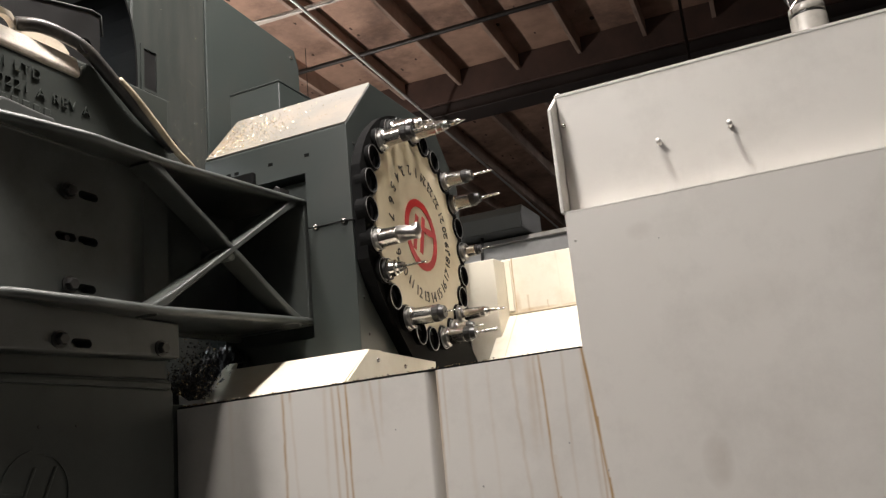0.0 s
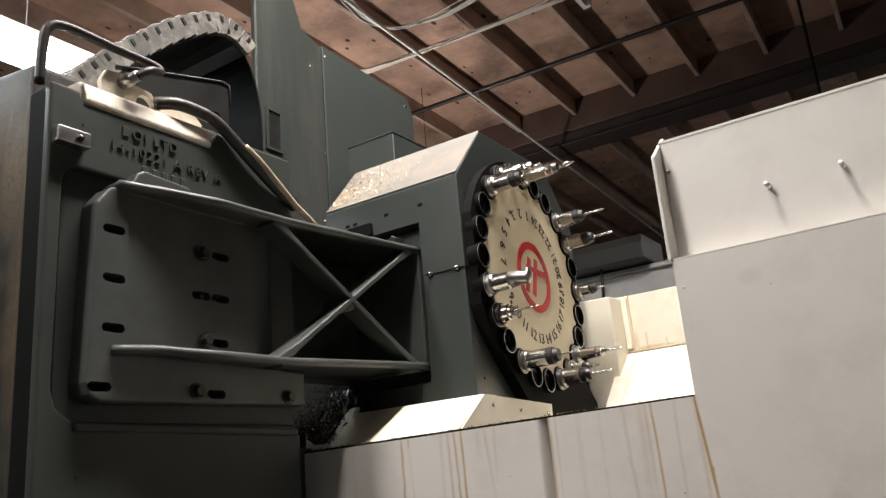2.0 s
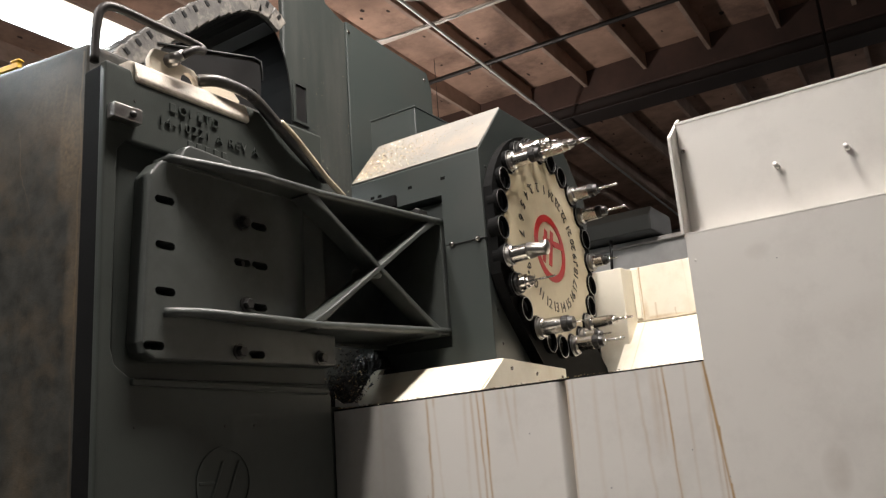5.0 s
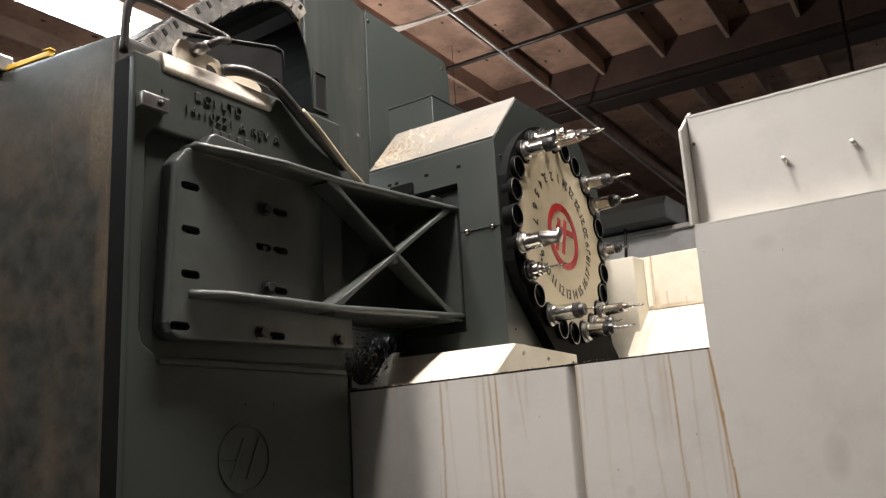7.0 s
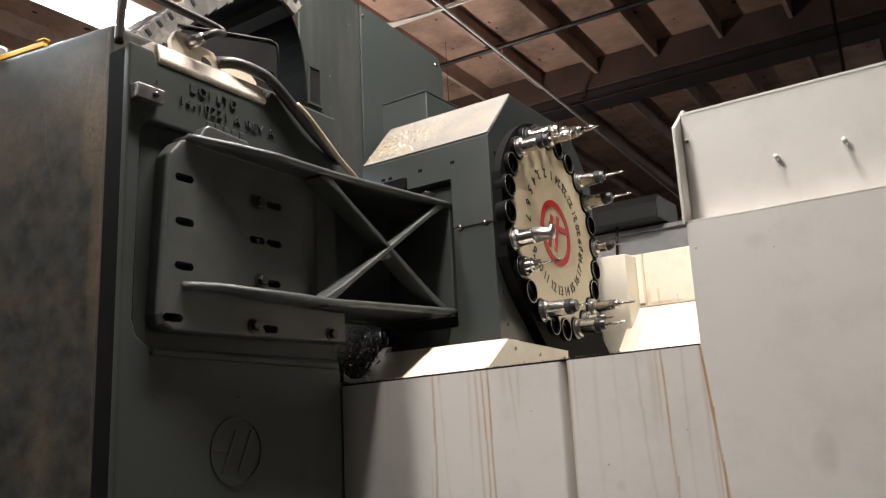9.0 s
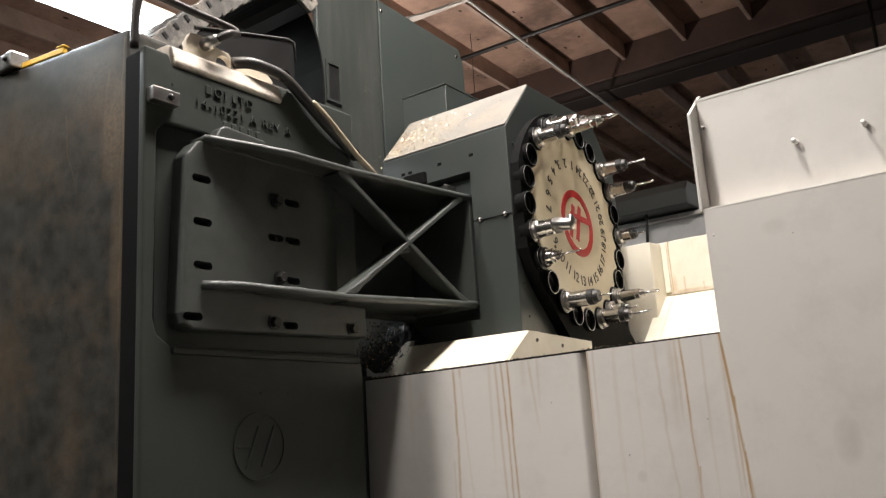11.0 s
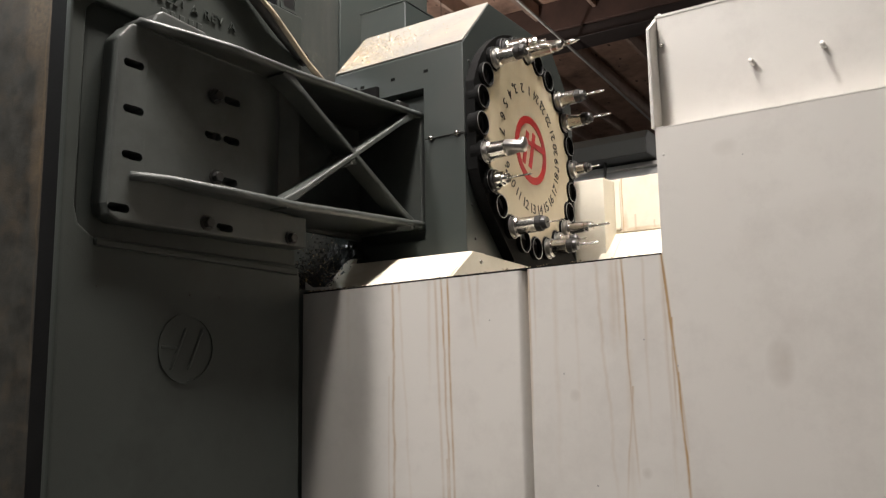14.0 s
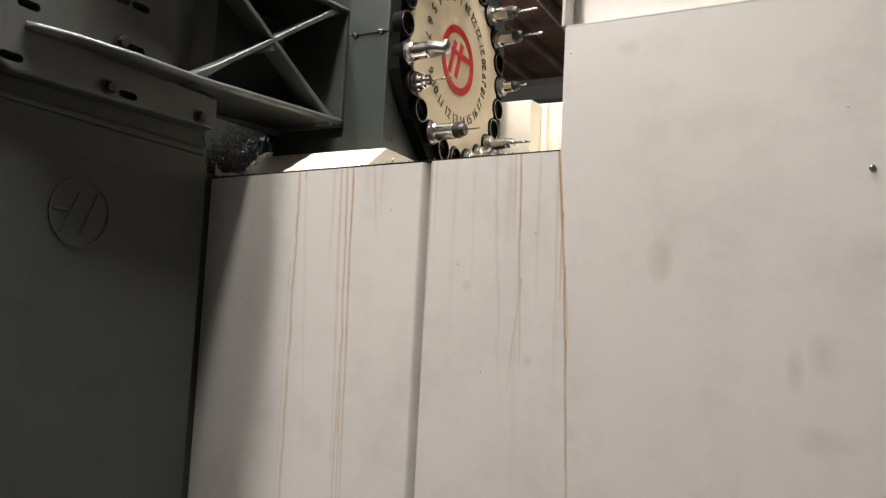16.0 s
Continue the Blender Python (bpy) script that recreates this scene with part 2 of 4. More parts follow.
RUNS = stained(WHITE, [
    (-0.719, 1.66, 1.4, 0.006, 0.6, 0.014), (-0.699, 1.66, 0.05, 0.006, 0.9, 0.0), (-0.701, 1.655, 0.9, 0.006, 0.15, 0.012, 0.06), (-0.735, 1.4, 0.9, 0.004, 0.2, 0.02),
    (-0.606, 1.655, 0.3, 0.008, 0.2, 0.008), (-0.587, 1.655, 0.8, 0.006, 0.4, 0.008, 0.03), (-0.568, 1.655, 1.0, 0.005, 0.62, 0.01, 0.03), (-0.550, 1.655, 0.9, 0.005, 0.78, 0.012, 0.02),
    (-0.557, 1.20, 0.9, 0.005, 0.35, 0.01), (-0.488, 1.655, 0.2, 0.006, 0.3, 0.006, 0.1), (-0.462, 1.655, 0.14, 0.006, 0.25, 0.008), (-0.505, 1.655, 0.09, 0.012, 0.22, 0.01),
    (-0.322, 1.66, 0.42, 0.005, 0.6, 0.004), (-0.308, 1.66, 0.2, 0.004, 0.3, 0.004), (-0.256, 1.66, 0.5, 0.009, 0.14, 0.015), (-0.205, 1.66, 0.4, 0.006, 0.12, 0.015), (-0.155, 1.66, 0.6, 0.006, 0.24, 0.02, 0.06),
    (-0.117, 1.66, 0.22, 0.013, 0.25, 0.012), (-0.104, 1.66, 0.2, 0.006, 0.4, 0.01), (-0.094, 1.66, 0.5, 0.0042, 0.8, 0.016, 0.035), (-0.080, 1.372, 0.26, 0.004, 0.5, 0.006, -0.10), (-0.088, 1.45, 0.7, 0.011, 0.12, 0.03),
    (-0.045, 1.66, 0.4, 0.005, 0.22, 0.01), (-0.003, 1.655, 0.42, 0.0048, 1.2, 0.005, 0.085), (0.0195, 1.40, 0.8, 0.0045, 0.9, 0.006, 0.045), (0.012, 1.515, 0.22, 0.004, 0.7, 0.012), (-0.004, 1.655, 0.5, 0.007, 0.25, 0.01, 0.02), (-0.87, 1.66, 0.3, 0.01, 0.1, 0.01)],
    [(0.222, 1.415, 0.030, 0.055, 0.34), (0.476, 1.212, 0.018, 0.05, 0.30), (0.523, 1.245, 0.03, 0.05, 0.24), (0.525, 1.086, 0.06, 0.03, 0.22), (0.145, 1.861, 0.03, 0.02, 0.2),
     (-0.215, 1.352, 0.014, 0.016, 0.35), (-0.058, 1.192, 0.013, 0.014, 0.3), (0.046, 1.055, 0.02, 0.03, 0.2), (0.62, 1.42, 0.07, 0.06, 0.16), (0.34, 1.70, 0.10, 0.05, 0.10)])


RUSTY = stained(CABINET, [(-1.075, 2.45, 1.2, 0.004, 0.22, 0.02), (-1.13, 2.38, 0.3, 0.006, 0.15, 0.05), (-1.27, 2.30, 0.25, 0.002, 0.2, 0.04, 0.2)],
    [(-1.10, 2.23, 0.055, 0.17, 0.42), (-1.15, 2.33, 0.12, 0.12, 0.22), (-1.08, 1.95, 0.03, 0.3, 0.22), (-1.45, 2.25, 0.3, 0.16, 0.12), (-1.5, 1.7, 0.12, 0.2, 0.1), (-1.22, 1.5, 0.05, 0.25, 0.1)],
    "rust_scuffed_cabinet_paint", (0.26, 0.17, 0.09), (0.27, 0.19, 0.11), 110)
AGED = stained(CREAM, [(-0.573, 2.16, 0.5, 0.004, 0.9, 0.006), (-0.52, 2.0, 0.12, 0.006, 0.5, 0.02), (-0.45, 1.97, 0.1, 0.004, 0.4, 0.02), (-0.40, 2.15, 0.3, 0.004, 0.1, 0.02)],
    [(-0.50, 1.942, 0.10, 0.010, 0.7), (-0.30, 1.94, 0.12, 0.008, 0.6), (-0.565, 1.965, 0.014, 0.06, 0.5)],
    "cream_paint_with_brown_stains", (0.42, 0.27, 0.11), (0.45, 0.30, 0.14), 40)


# ---------- building helpers ----------
def obj(name, bm, material, smooth=False):
    me = bpy.data.meshes.new(name)
    bmesh.ops.recalc_face_normals(bm, faces=bm.faces)
    bm.to_mesh(me)
    bm.free()
    if smooth:
        for p in me.polygons:
            p.use_smooth = True
    me.materials.append(material)
    return new(name, me)


def thing(name, label, category, loc=(0, 0, 0), group="", kind=""):
    e = new(name)
    e.empty_display_size = 0.05
    e.location = loc
    bpy.context.view_layer.update()
    return tagged(e, label, category, group, kind)


def part(name, bm, material, parent, label="", smooth=False):
    ob = obj(name, bm, material, smooth)
    ob.parent = parent
    ob.matrix_parent_inverse = parent.matrix_world.inverted()
    if label:
        tagged(ob, label)
    return ob


def bevel(bm, w, seg=2, angle=0.5):
    if w:
        es = [e for e in bm.edges if len(e.link_faces) == 2 and e.calc_face_angle(0) > angle]
        bmesh.ops.bevel(bm, geom=es, offset=w, segments=seg, affect="EDGES", profile=0.6, clamp_overlap=True)
    return bm


def box(x0, x1, y0, y1, z0, z1, w=0.0, seg=2):
    bm = bmesh.new()
    bmesh.ops.create_cube(bm, size=1)
    for v in bm.verts:
        v.co = ((x0 + x1) / 2 + v.co.x * (x1 - x0), (y0 + y1) / 2 + v.co.y * (y1 - y0), (z0 + z1) / 2 + v.co.z * (z1 - z0))
    return bevel(bm, w, seg)


def prism(pts, axis, a, b, w=0.0, seg=2):
    """A polygon drawn in the two other axes (in x, y, z order), from a to b along axis."""
    bm = bmesh.new()
    i = "xyz".index(axis)

    def at(p, d):
        c = list(p)
        c.insert(i, d)
        return bm.verts.new(c)
    lo, hi = [at(p, a) for p in pts], [at(p, b) for p in pts]
    n = len(pts)
    bm.faces.new(lo)
    bm.faces.new(hi[::-1])
    for k in range(n):
        bm.faces.new((lo[k], hi[k], hi[(k + 1) % n], lo[(k + 1) % n]))
    bmesh.ops.recalc_face_normals(bm, faces=bm.faces)
    return bevel(bm, w, seg)


def lathe(profile, origin=(0, 0, 0), axis="x", seg=24):
    """Turned solid: profile of (along, radius)."""
    bm = bmesh.new()
    rings = []
    for a, r in profile:
        ring = []
        for k in range(seg):
            t = 2 * math.pi * k / seg
            c, s = r * math.cos(t), r * math.sin(t)
            co = {"x": (a, c, s), "y": (s, a, c), "z": (c, s, a)}[axis]
            ring.append(bm.verts.new([co[j] + origin[j] for j in range(3)]))
        rings.append(ring)
    for p, q in zip(rings, rings[1:]):
        for k in range(seg):
            bm.faces.new((p[k], p[(k + 1) % seg], q[(k + 1) % seg], q[k]))
    bm.faces.new(rings[0][::-1])
    bm.faces.new(rings[-1])
    return bm


def tube(points, r, seg=10, smooth_steps=6, closed=False):
    """A round tube along a smooth line through the points."""
    P = [Vector(p) for p in points]
    if smooth_steps > 1 and len(P) > 2:
        out = []
        for i in range(len(P) - 1):
            p0, p1, p2, p3 = P[max(i - 1, 0)], P[i], P[i + 1], P[min(i + 2, len(P) - 1)]
            for s in range(smooth_steps):
                t = s / smooth_steps
                out.append(0.5 * (2 * p1 + (p2 - p0) * t + (2 * p0 - 5 * p1 + 4 * p2 - p3) * t * t + (3 * p1 - p0 - 3 * p2 + p3) * t ** 3))
        P = out + [P[-1]]
    bm = bmesh.new()
    up, rings = Vector((0.13, 0.31, 0.94)), []
    for i, p in enumerate(P):
        d = (P[min(i + 1, len(P) - 1)] - P[max(i - 1, 0)]).normalized()
        a = d.cross(up)
        if a.length < 1e-3:
            a = d.cross(Vector((1, 0, 0)))
        a.normalize()
        b = a.cross(d)
        up = b
        rings.append([bm.verts.new(p + r * (math.cos(2 * math.pi * k / seg) * a + math.sin(2 * math.pi * k / seg) * b)) for k in range(seg)])
    for q, s in zip(rings, rings[1:]):
        for k in range(seg):
            bm.faces.new((q[k], q[(k + 1) % seg], s[(k + 1) % seg], s[k]))
    bm.faces.new(rings[0])
    bm.faces.new(rings[-1][::-1])
    return bm


def ring_flat(r0, r1, a, b, seg=32, axis_origin=(0, 0, 0)):
    """An annulus along x from a to b."""
    bm = bmesh.new()
    ox, oy, oz = axis_origin
    rows = []
    for x, r in ((a, r0), (a, r1), (b, r1), (b, r0)):
        rows.append([bm.verts.new((ox + x, oy + r * math.cos(2 * math.pi * k / seg), oz + r * math.sin(2 * math.pi * k / seg))) for k in range(seg)])
    for i in range(4):
        p, q = rows[i], rows[(i + 1) % 4]
        for k in range(seg):
            bm.faces.new((p[k], p[(k + 1) % seg], q[(k + 1) % seg], q[k]))
    return bm


def stadium(cy, cz, length, h, seg=8):
    """Outline of a slot in the y, z plane."""
    r, d, pts = h / 2, (length - h) / 2, []
    for k in range(seg + 1):
        t = -math.pi / 2 + math.pi * k / seg
        pts.append((cy + d + r * math.cos(t), cz + r * math.sin(t)))
    for k in range(seg + 1):
        t = math.pi / 2 + math.pi * k / seg
        pts.append((cy - d + r * math.cos(t), cz + r * math.sin(t)))
    return pts


def cut(ob, cutters):
    """Takes the cutters' solids out of ob's mesh for good."""
    tools = []
    for bm in cutters:
        me = bpy.data.meshes.new("cutter")
        bmesh.ops.recalc_face_normals(bm, faces=bm.faces)
        bm.to_mesh(me)
        bm.free()
        t = new("cutter", me)
        tools.append(t)
        md = ob.modifiers.new("cut", "BOOLEAN")
        md.operation, md.object, md.solver = "DIFFERENCE", t, "EXACT"
    dg = bpy.context.evaluated_depsgraph_get()
    me = bpy.data.meshes.new_from_object(ob.evaluated_get(dg))
    ob.modifiers.clear()
    old = ob.data
    ob.data = me
    me.name = old.name
    bpy.data.meshes.remove(old)
    for t in tools:
        bpy.data.meshes.remove(t.data)
    return ob


def lettering(name, text, size, m, material, parent, depth=0.0008, label="", spacing=1.0):
    """Raised letters as a mesh; m takes the text's x, y, z to the world."""
    cu = bpy.data.curves.new(name, "FONT")
    cu.space_character = spacing
    cu.body, cu.size, cu.extrude, cu.align_x, cu.align_y = text, size, depth, "CENTER", "CENTER"
    tmp = new("cutter", cu)
    dg = bpy.context.evaluated_depsgraph_get()
    me = bpy.data.meshes.new_from_object(tmp.evaluated_get(dg))
    bpy.data.objects.remove(tmp)
    bpy.data.curves.remove(cu)
    me.name = name
    me.materials.clear()
    me.materials.append(material)
    me.transform(m)
    ob = new(name, me)
    ob.parent = parent
    ob.matrix_parent_inverse = parent.matrix_world.inverted()
    if label:
        tagged(ob, label)
    return ob


def facing_x(y, z, x, turn=0.0):
    """Pose of lettering that is read from +x: its right is +y, its up is +z, turned in its own plane."""
    base = Matrix(((0, 0, 1, x), (1, 0, 0, y), (0, 1, 0, z), (0, 0, 0, 1)))
    return base @ Matrix.Rotation(turn, 4, "Z")


def hexbolt(parent, x, y, z, r=0.011, h=0.012, name="bolt", material=None):
    bm = lathe([(x, r), (x + h * 0.8, r), (x + h, r * 0.85)], (0, y, z), "x", 6)
    return part(name, bm, material or DARKSTEEL, parent)


def screw(parent, p, axis, r=0.005, h=0.004, material=None):
    s = -1 if axis == "y" else 1
    o = [0 if "xyz"[j] == axis else p[j] for j in range(3)]
    a = p["xyz".index(axis)]
    bm = lathe([(a - s * 0.002, r), (a + s * h * 0.5, r), (a + s * h, r * 0.6)], o, axis, 10)
    return part("screw", bm, material or CHROME, parent, smooth=True)


# ---------- the hall ----------
def slab(name, x0, x1, y0, y1, z0, z1, material, label, category):
    return tagged(obj(name, box(x0, x1, y0, y1, z0, z1), material), label, category, kind="structure")


slab("floor", -9, 9, -8, 13, -0.2, 0, CONCRETE, "worn grey concrete workshop floor", "floor")
slab("wall_north", -9, 9, 13, 13.2, 0, 6.2, WALLP, "dull grey painted far wall of the workshop", "wall")
slab("wall_south", -9, 9, -8.2, -8, 0, 6.2, WALLP, "dull grey painted workshop wall", "wall")
slab("wall_west", -9.2, -9, -8, 13, 0, 6.2, WALLP, "dull grey painted workshop wall", "wall")
slab("wall_east", 9, 9.2, -8, 13, 0, 6.2, WALLP, "dull grey painted workshop wall", "wall")


DECK = 5.18
# the roof stands a little askew to the machine
ASKEW = Matrix.Translation((-1.14, 5.75, 0)) @ Matrix.Rotation(0.037, 4, "Z") @ Matrix.Translation((1.14, -5.75, 0))


def askew(ob):
    ob.matrix_world = ASKEW
    return ob


def ceiling():
    bm = box(-9, 9, -8, 13, DECK, DECK + 0.25)
    me = bpy.data.meshes.new("ceiling")
    bm.to_mesh(me)
    bm.free()
    me.materials.append(PLYWOOD)
    return tagged(new("ceiling", me), "brown aged plywood roof deck with knots", "ceiling", kind="structure")


ceiling()
JX = -3.018
for k in range(-9, 19):
    x = JX + 0.6255 * k
    if -8.6 < x < 8.6:
        for y0, y1 in ((-7.5, 5.66), (5.95, 12.6)):
            tagged(askew(obj("joist", box(x - 0.019, x + 0.019, y0, y1, 5.0, DECK - 0.001, 0.003, 1), JOIST)), "rough brown wooden roof joist", "joist", "roof joists", "structure")
tagged(askew(obj("roof_beam", box(-8.7, 8.7, 5.70, 5.93, 4.735, 4.86, 0.01, 1), BEAM)), "dark painted steel roof beam", "beam", kind="structure")
tagged(askew(obj("beam_flange", box(-8.7, 8.7, 5.66, 5.97, 4.722, 4.734, 0.003, 1), BEAM)), "thin lower flange of the roof beam", "beam", kind="structure")
tagged(askew(obj("ledger", box(-8.7, 8.7, 5.67, 5.94, 4.861, DECK - 0.002, 0.006, 1), LEDGER)), "brown wooden ledger on the roof beam", "ledger", kind="structure")
tagged(askew(obj("roof_beam", box(-8.7, 8.7, -3.5, -3.3, 4.735, 4.999, 0.01, 1), BEAM)), "dark painted steel roof beam", "beam", kind="structure")


def knots():
    bm = bmesh.new()
    rnd = random.Random(4)
    for _ in range(520):
        x, y = rnd.uniform(-6, 3), rnd.uniform(1.5, 12)
        r = rnd.uniform(0.008, 0.024)
        q = rnd.uniform(0.35, 1.0)
        vs = [bm.verts.new((x + r * q * math.cos(t * 1.047) * rnd.uniform(0.7, 1.2), y + 1.5 * r * math.sin(t * 1.047), DECK - 0.003)) for t in range(6)]
        top = [bm.verts.new((v.co.x, v.co.y, DECK + 0.001)) for v in vs]
        bm.faces.new(vs)
        for i in range(6):
            bm.faces.new((vs[i], vs[(i + 1) % 6], top[(i + 1) % 6], top[i]))
    tagged(obj("wood_knots", bm, KNOT), "dark knots and marks in the plywood deck", "knots", kind="stuff")


knots()

# pipes and conduits under the roof
tagged(obj("sprinkler_pipe", tube([(-8.5, 4.12, 4.955), (-3.48, 4.345, 4.955), (-0.7, 4.47, 4.955), (8.0, 4.86, 4.955)], 0.022, 10, 1), PIPE, True), "black iron pipe hung under the roof joists", "pipe")
tagged(obj("conduit", tube([(-2.3, -0.5, 4.62), (-2.54, 3.72, 4.62), (-2.64, 5.42, 4.62), (-3.1, 12.99, 4.62)], 0.014, 8, 1), GALV, True), "thin galvanised conduit along a joist", "conduit")
tagged(obj("conduit", tube([(-0.12, 5.2, DECK), (-0.12, 5.2, 0.0)], 0.014, 8, 1), PIPE, True), "dark vertical drop pipe", "conduit")
spr = thing("sprinkler", "small bright sprinkler hung from the black pipe", "sprinkler", (-2.80, 4.375, 4.9))
part("stem", lathe([(4.86, 0.008), (4.93, 0.008)], (-2.80, 4.375, 0), "z", 8), GALV, spr, smooth=True)
part("deflector", lathe([(4.845, 0.006), (4.848, 0.02), (4.852, 0.02), (4.86, 0.01)], (-2.80, 4.375, 0), "z", 12), CHROME, spr, smooth=True)


def hanging_cables():
    rnd = random.Random(2)
    for i in range(6):
        d = rnd.uniform(-0.05, 0.05)
        e = rnd.uniform(-0.04, 0.04)
        pts = [(-2.6 + d, 1.7 + e, 5.0), (-2.66 + d * 0.6, 2.37, 4.84 + e * 0.4), (-2.67 + d * 0.6, 2.6 + e * 0.4, 4.80), (-2.58, 2.77 + d * 0.6, 4.79 + e * 0.4), (-2.4 + e, 2.86 + d * 0.6, 4.80), (-2.1, 2.9 + d, 4.82), (-1.4, 2.88 + e, 4.92), (-0.6, 2.7 + e, 5.0)]
        tagged(obj("hanging_cable", tube(pts, 0.006, 6, 6), CABLE, True), "loose white cable drooping from the roof joists", "cable", "cables under the roof")
    tagged(obj("cable_strip", prism([(-3.4, 3.12), (-0.9, 3.33), (-0.9, 3.37), (-3.4, 3.2)], "z", 4.80, 4.804), CLEAR), "pale flat plastic strip under the joists", "strip")
    tagged(obj("hanging_cable", tube([(-4.0, 2.95, 4.98), (-3.1, 3.15, 4.80), (-1.7, 3.25, 4.80), (-0.5, 3.32, 4.98)], 0.008, 6, 6), CABLE, True), "loose white cable drooping from the roof joists", "cable", "cables under the roof")


hanging_cables()
tagged(obj("pipe_hanger", prism([(-1.44, 3.35), (-1.40, 3.35), (-1.40, 3.66), (-1.37, 3.66), (-1.37, 3.70), (-1.44, 3.70)], "z", 4.9, DECK + 0.002, 0.003, 1), CABLE), "pale bent metal hanger under the roof", "hanger")


def strip_light(x, y0, y1, z):
    t = thing("strip_light", "white fluorescent strip light with lit tubes", "ceiling light", (x, (y0 + y1) / 2, z), "strip lights")
    part("housing", prism([(x - 0.07, z + 0.03), (x + 0.07, z + 0.03), (x + 0.04, z + 0.09), (x - 0.04, z + 0.09)], "y", y0, y1), CABLE, t)
    for s in (-0.04, 0.04):
        part("tube", tube([(x + s, y0 + 0.04, z), (x + s, y1 - 0.04, z)], 0.02, 10, 1), TUBE, t, "lit fluorescent tube", True)
    for y in (y0 + 0.02, y1 - 0.02):
        part("end_cap", box(x - 0.07, x + 0.07, y - 0.02, y + 0.02, z - 0.025, z + 0.03, 0.004), CABLE, t)
    for y in (y0 + 0.3, y1 - 0.3):
        part("hanger", tube([(x, y, z + 0.09), (x, y, DECK + 0.002)], 0.003, 6, 1), DARKSTEEL, t)


strip_light(-1.95, -1.35, 0.0, 3.02)
# added fixture, kept hidden behind the machine, for the roof fill
strip_light(-3.4, 2.35, 4.65, 2.9)
strip_light(-1.45, -3.75, -2.25, 4.62)
strip_light(-0.35, -0.9, 0.6, 4.62)
# unseen fixtures, added to go with the two hall fill lamps
strip_light(4.5, -6.2, -3.8, 4.62)
strip_light(-0.2, 8.6, 11.0, 4.62)

# far grey unit seen over the enclosure
u = thing("wall_unit", "dark grey boxed unit on a lighter grey partition", "unit", (-1.5, 4.2, 0))
part("partition", box(-3.2, 0.6, 4.25, 4.32, 0, 2.93), GREYBOX, u)
part("body", prism([(4.0, 2.98), (4.0, 3.10), (4.06, 3.17), (4.5, 3.17), (4.5, 2.98)], "x", -2.15, -1.39, 0.01), UNITBODY, u)
part("brace", tube([(-1.75, 4.1, 2.98), (-1.82, 4.2, 2.65)], 0.012, 8, 1), DARKSTEEL, u, smooth=True)
part("rail", box(-2.6, 0.6, 4.2, 4.34, 2.93, 2.965, 0.004, 1), GALV, u)

# ---------- machine column ----------
col = thing("machine_column", "dark green painted cast iron machine column with cast lettering", "machine column", (-1.3, -0.4, 0))
XF = -0.97
part("body", box(-1.9, -0.99, -0.735, -0.075, 0, 2.395, 0.012, 3), CAST, col)
part("rear_body", box(-1.9, -1.037, -0.08, 0.22, 0, 1.646), CAST, col)
part("front_face", prism([(-0.775, 0.0), (-0.08, 0.0), (-0.08, 1.665), (-0.10, 1.70), (-0.70, 1.70), (-0.735, 1.725), (-0.745, 1.76), (-0.74, 2.19), (-0.72, 2.215), (-0.60, 2.215), (-0.35, 2.19), (-0.08, 2.19), (-0.08, 2.41), (-0.34, 2.41), (-0.36, 2.364), (-0.70, 2.364), (-0.71, 2.388), (-0.775, 2.39)], "x", -0.992, XF, 0.007, 3), CAST, col)
part("step_rail", prism([(-0.70, 1.682), (-0.10, 1.672), (-0.10, 1.690), (-0.70, 1.698)], "x", XF - 0.01, XF + 0.012, 0.005), CAST, col)
# black strip put in for the dark groove between cabinet and column
part("seal", box(-1.06, -0.993, -0.768, -0.70, 0, 2.39, 0.006), RUBBER, col, "black strip filling the dark groove")
part("shelf", prism([(-1.06, 2.36), (XF + 0.003, 2.3645), (XF + 0.006, 2.374), (-0.976, 2.413), (-0.998, 2.426), (-1.06, 2.43)], "y", -0.699, -0.361, 0.005), DUST, col, "ledge covered with pale dust and chips")
part("rear_rise", box(-1.9, -1.0, -0.355, -0.075, 2.39, 2.43, 0.008), CAST, col)
for (y, z) in ((-0.687, 1.598), (-0.448, 1.596), (-0.359, 1.596), (-0.70, 2.315)):
    part("plug", lathe([(XF - 0.002, 0.004), (XF + 0.002, 0.003)], (0, y, z), "x", 8), INK, col)


def cast_mark(parent, y, z, r, x, material):
    part("cast_mark", ring_flat(r * 0.91, r, x - 0.004, x + 0.003, 36, (0, y, z)), material, parent)
    for s in (-0.3, 0.3):
        part("cast_mark", prism([(y + r * (s - 0.05 - 0.25), z - r * 0.6), (y + r * (s + 0.05 - 0.25), z - r * 0.6), (y + r * (s + 0.05 + 0.25), z + r * 0.6), (y + r * (s - 0.05 + 0.25), z + r * 0.6)], "x", x - 0.004, x + 0.003, 0.002, 1), material, parent)
    part("cast_mark", prism([(y - r * 0.9, z - r * 0.02), (y - r * 0.35, z - r * 0.04), (y - r * 0.35, z + r * 0.06), (y - r * 0.9, z + r * 0.08)], "x", x - 0.004, x + 0.0022, 0.002, 1), material, parent)


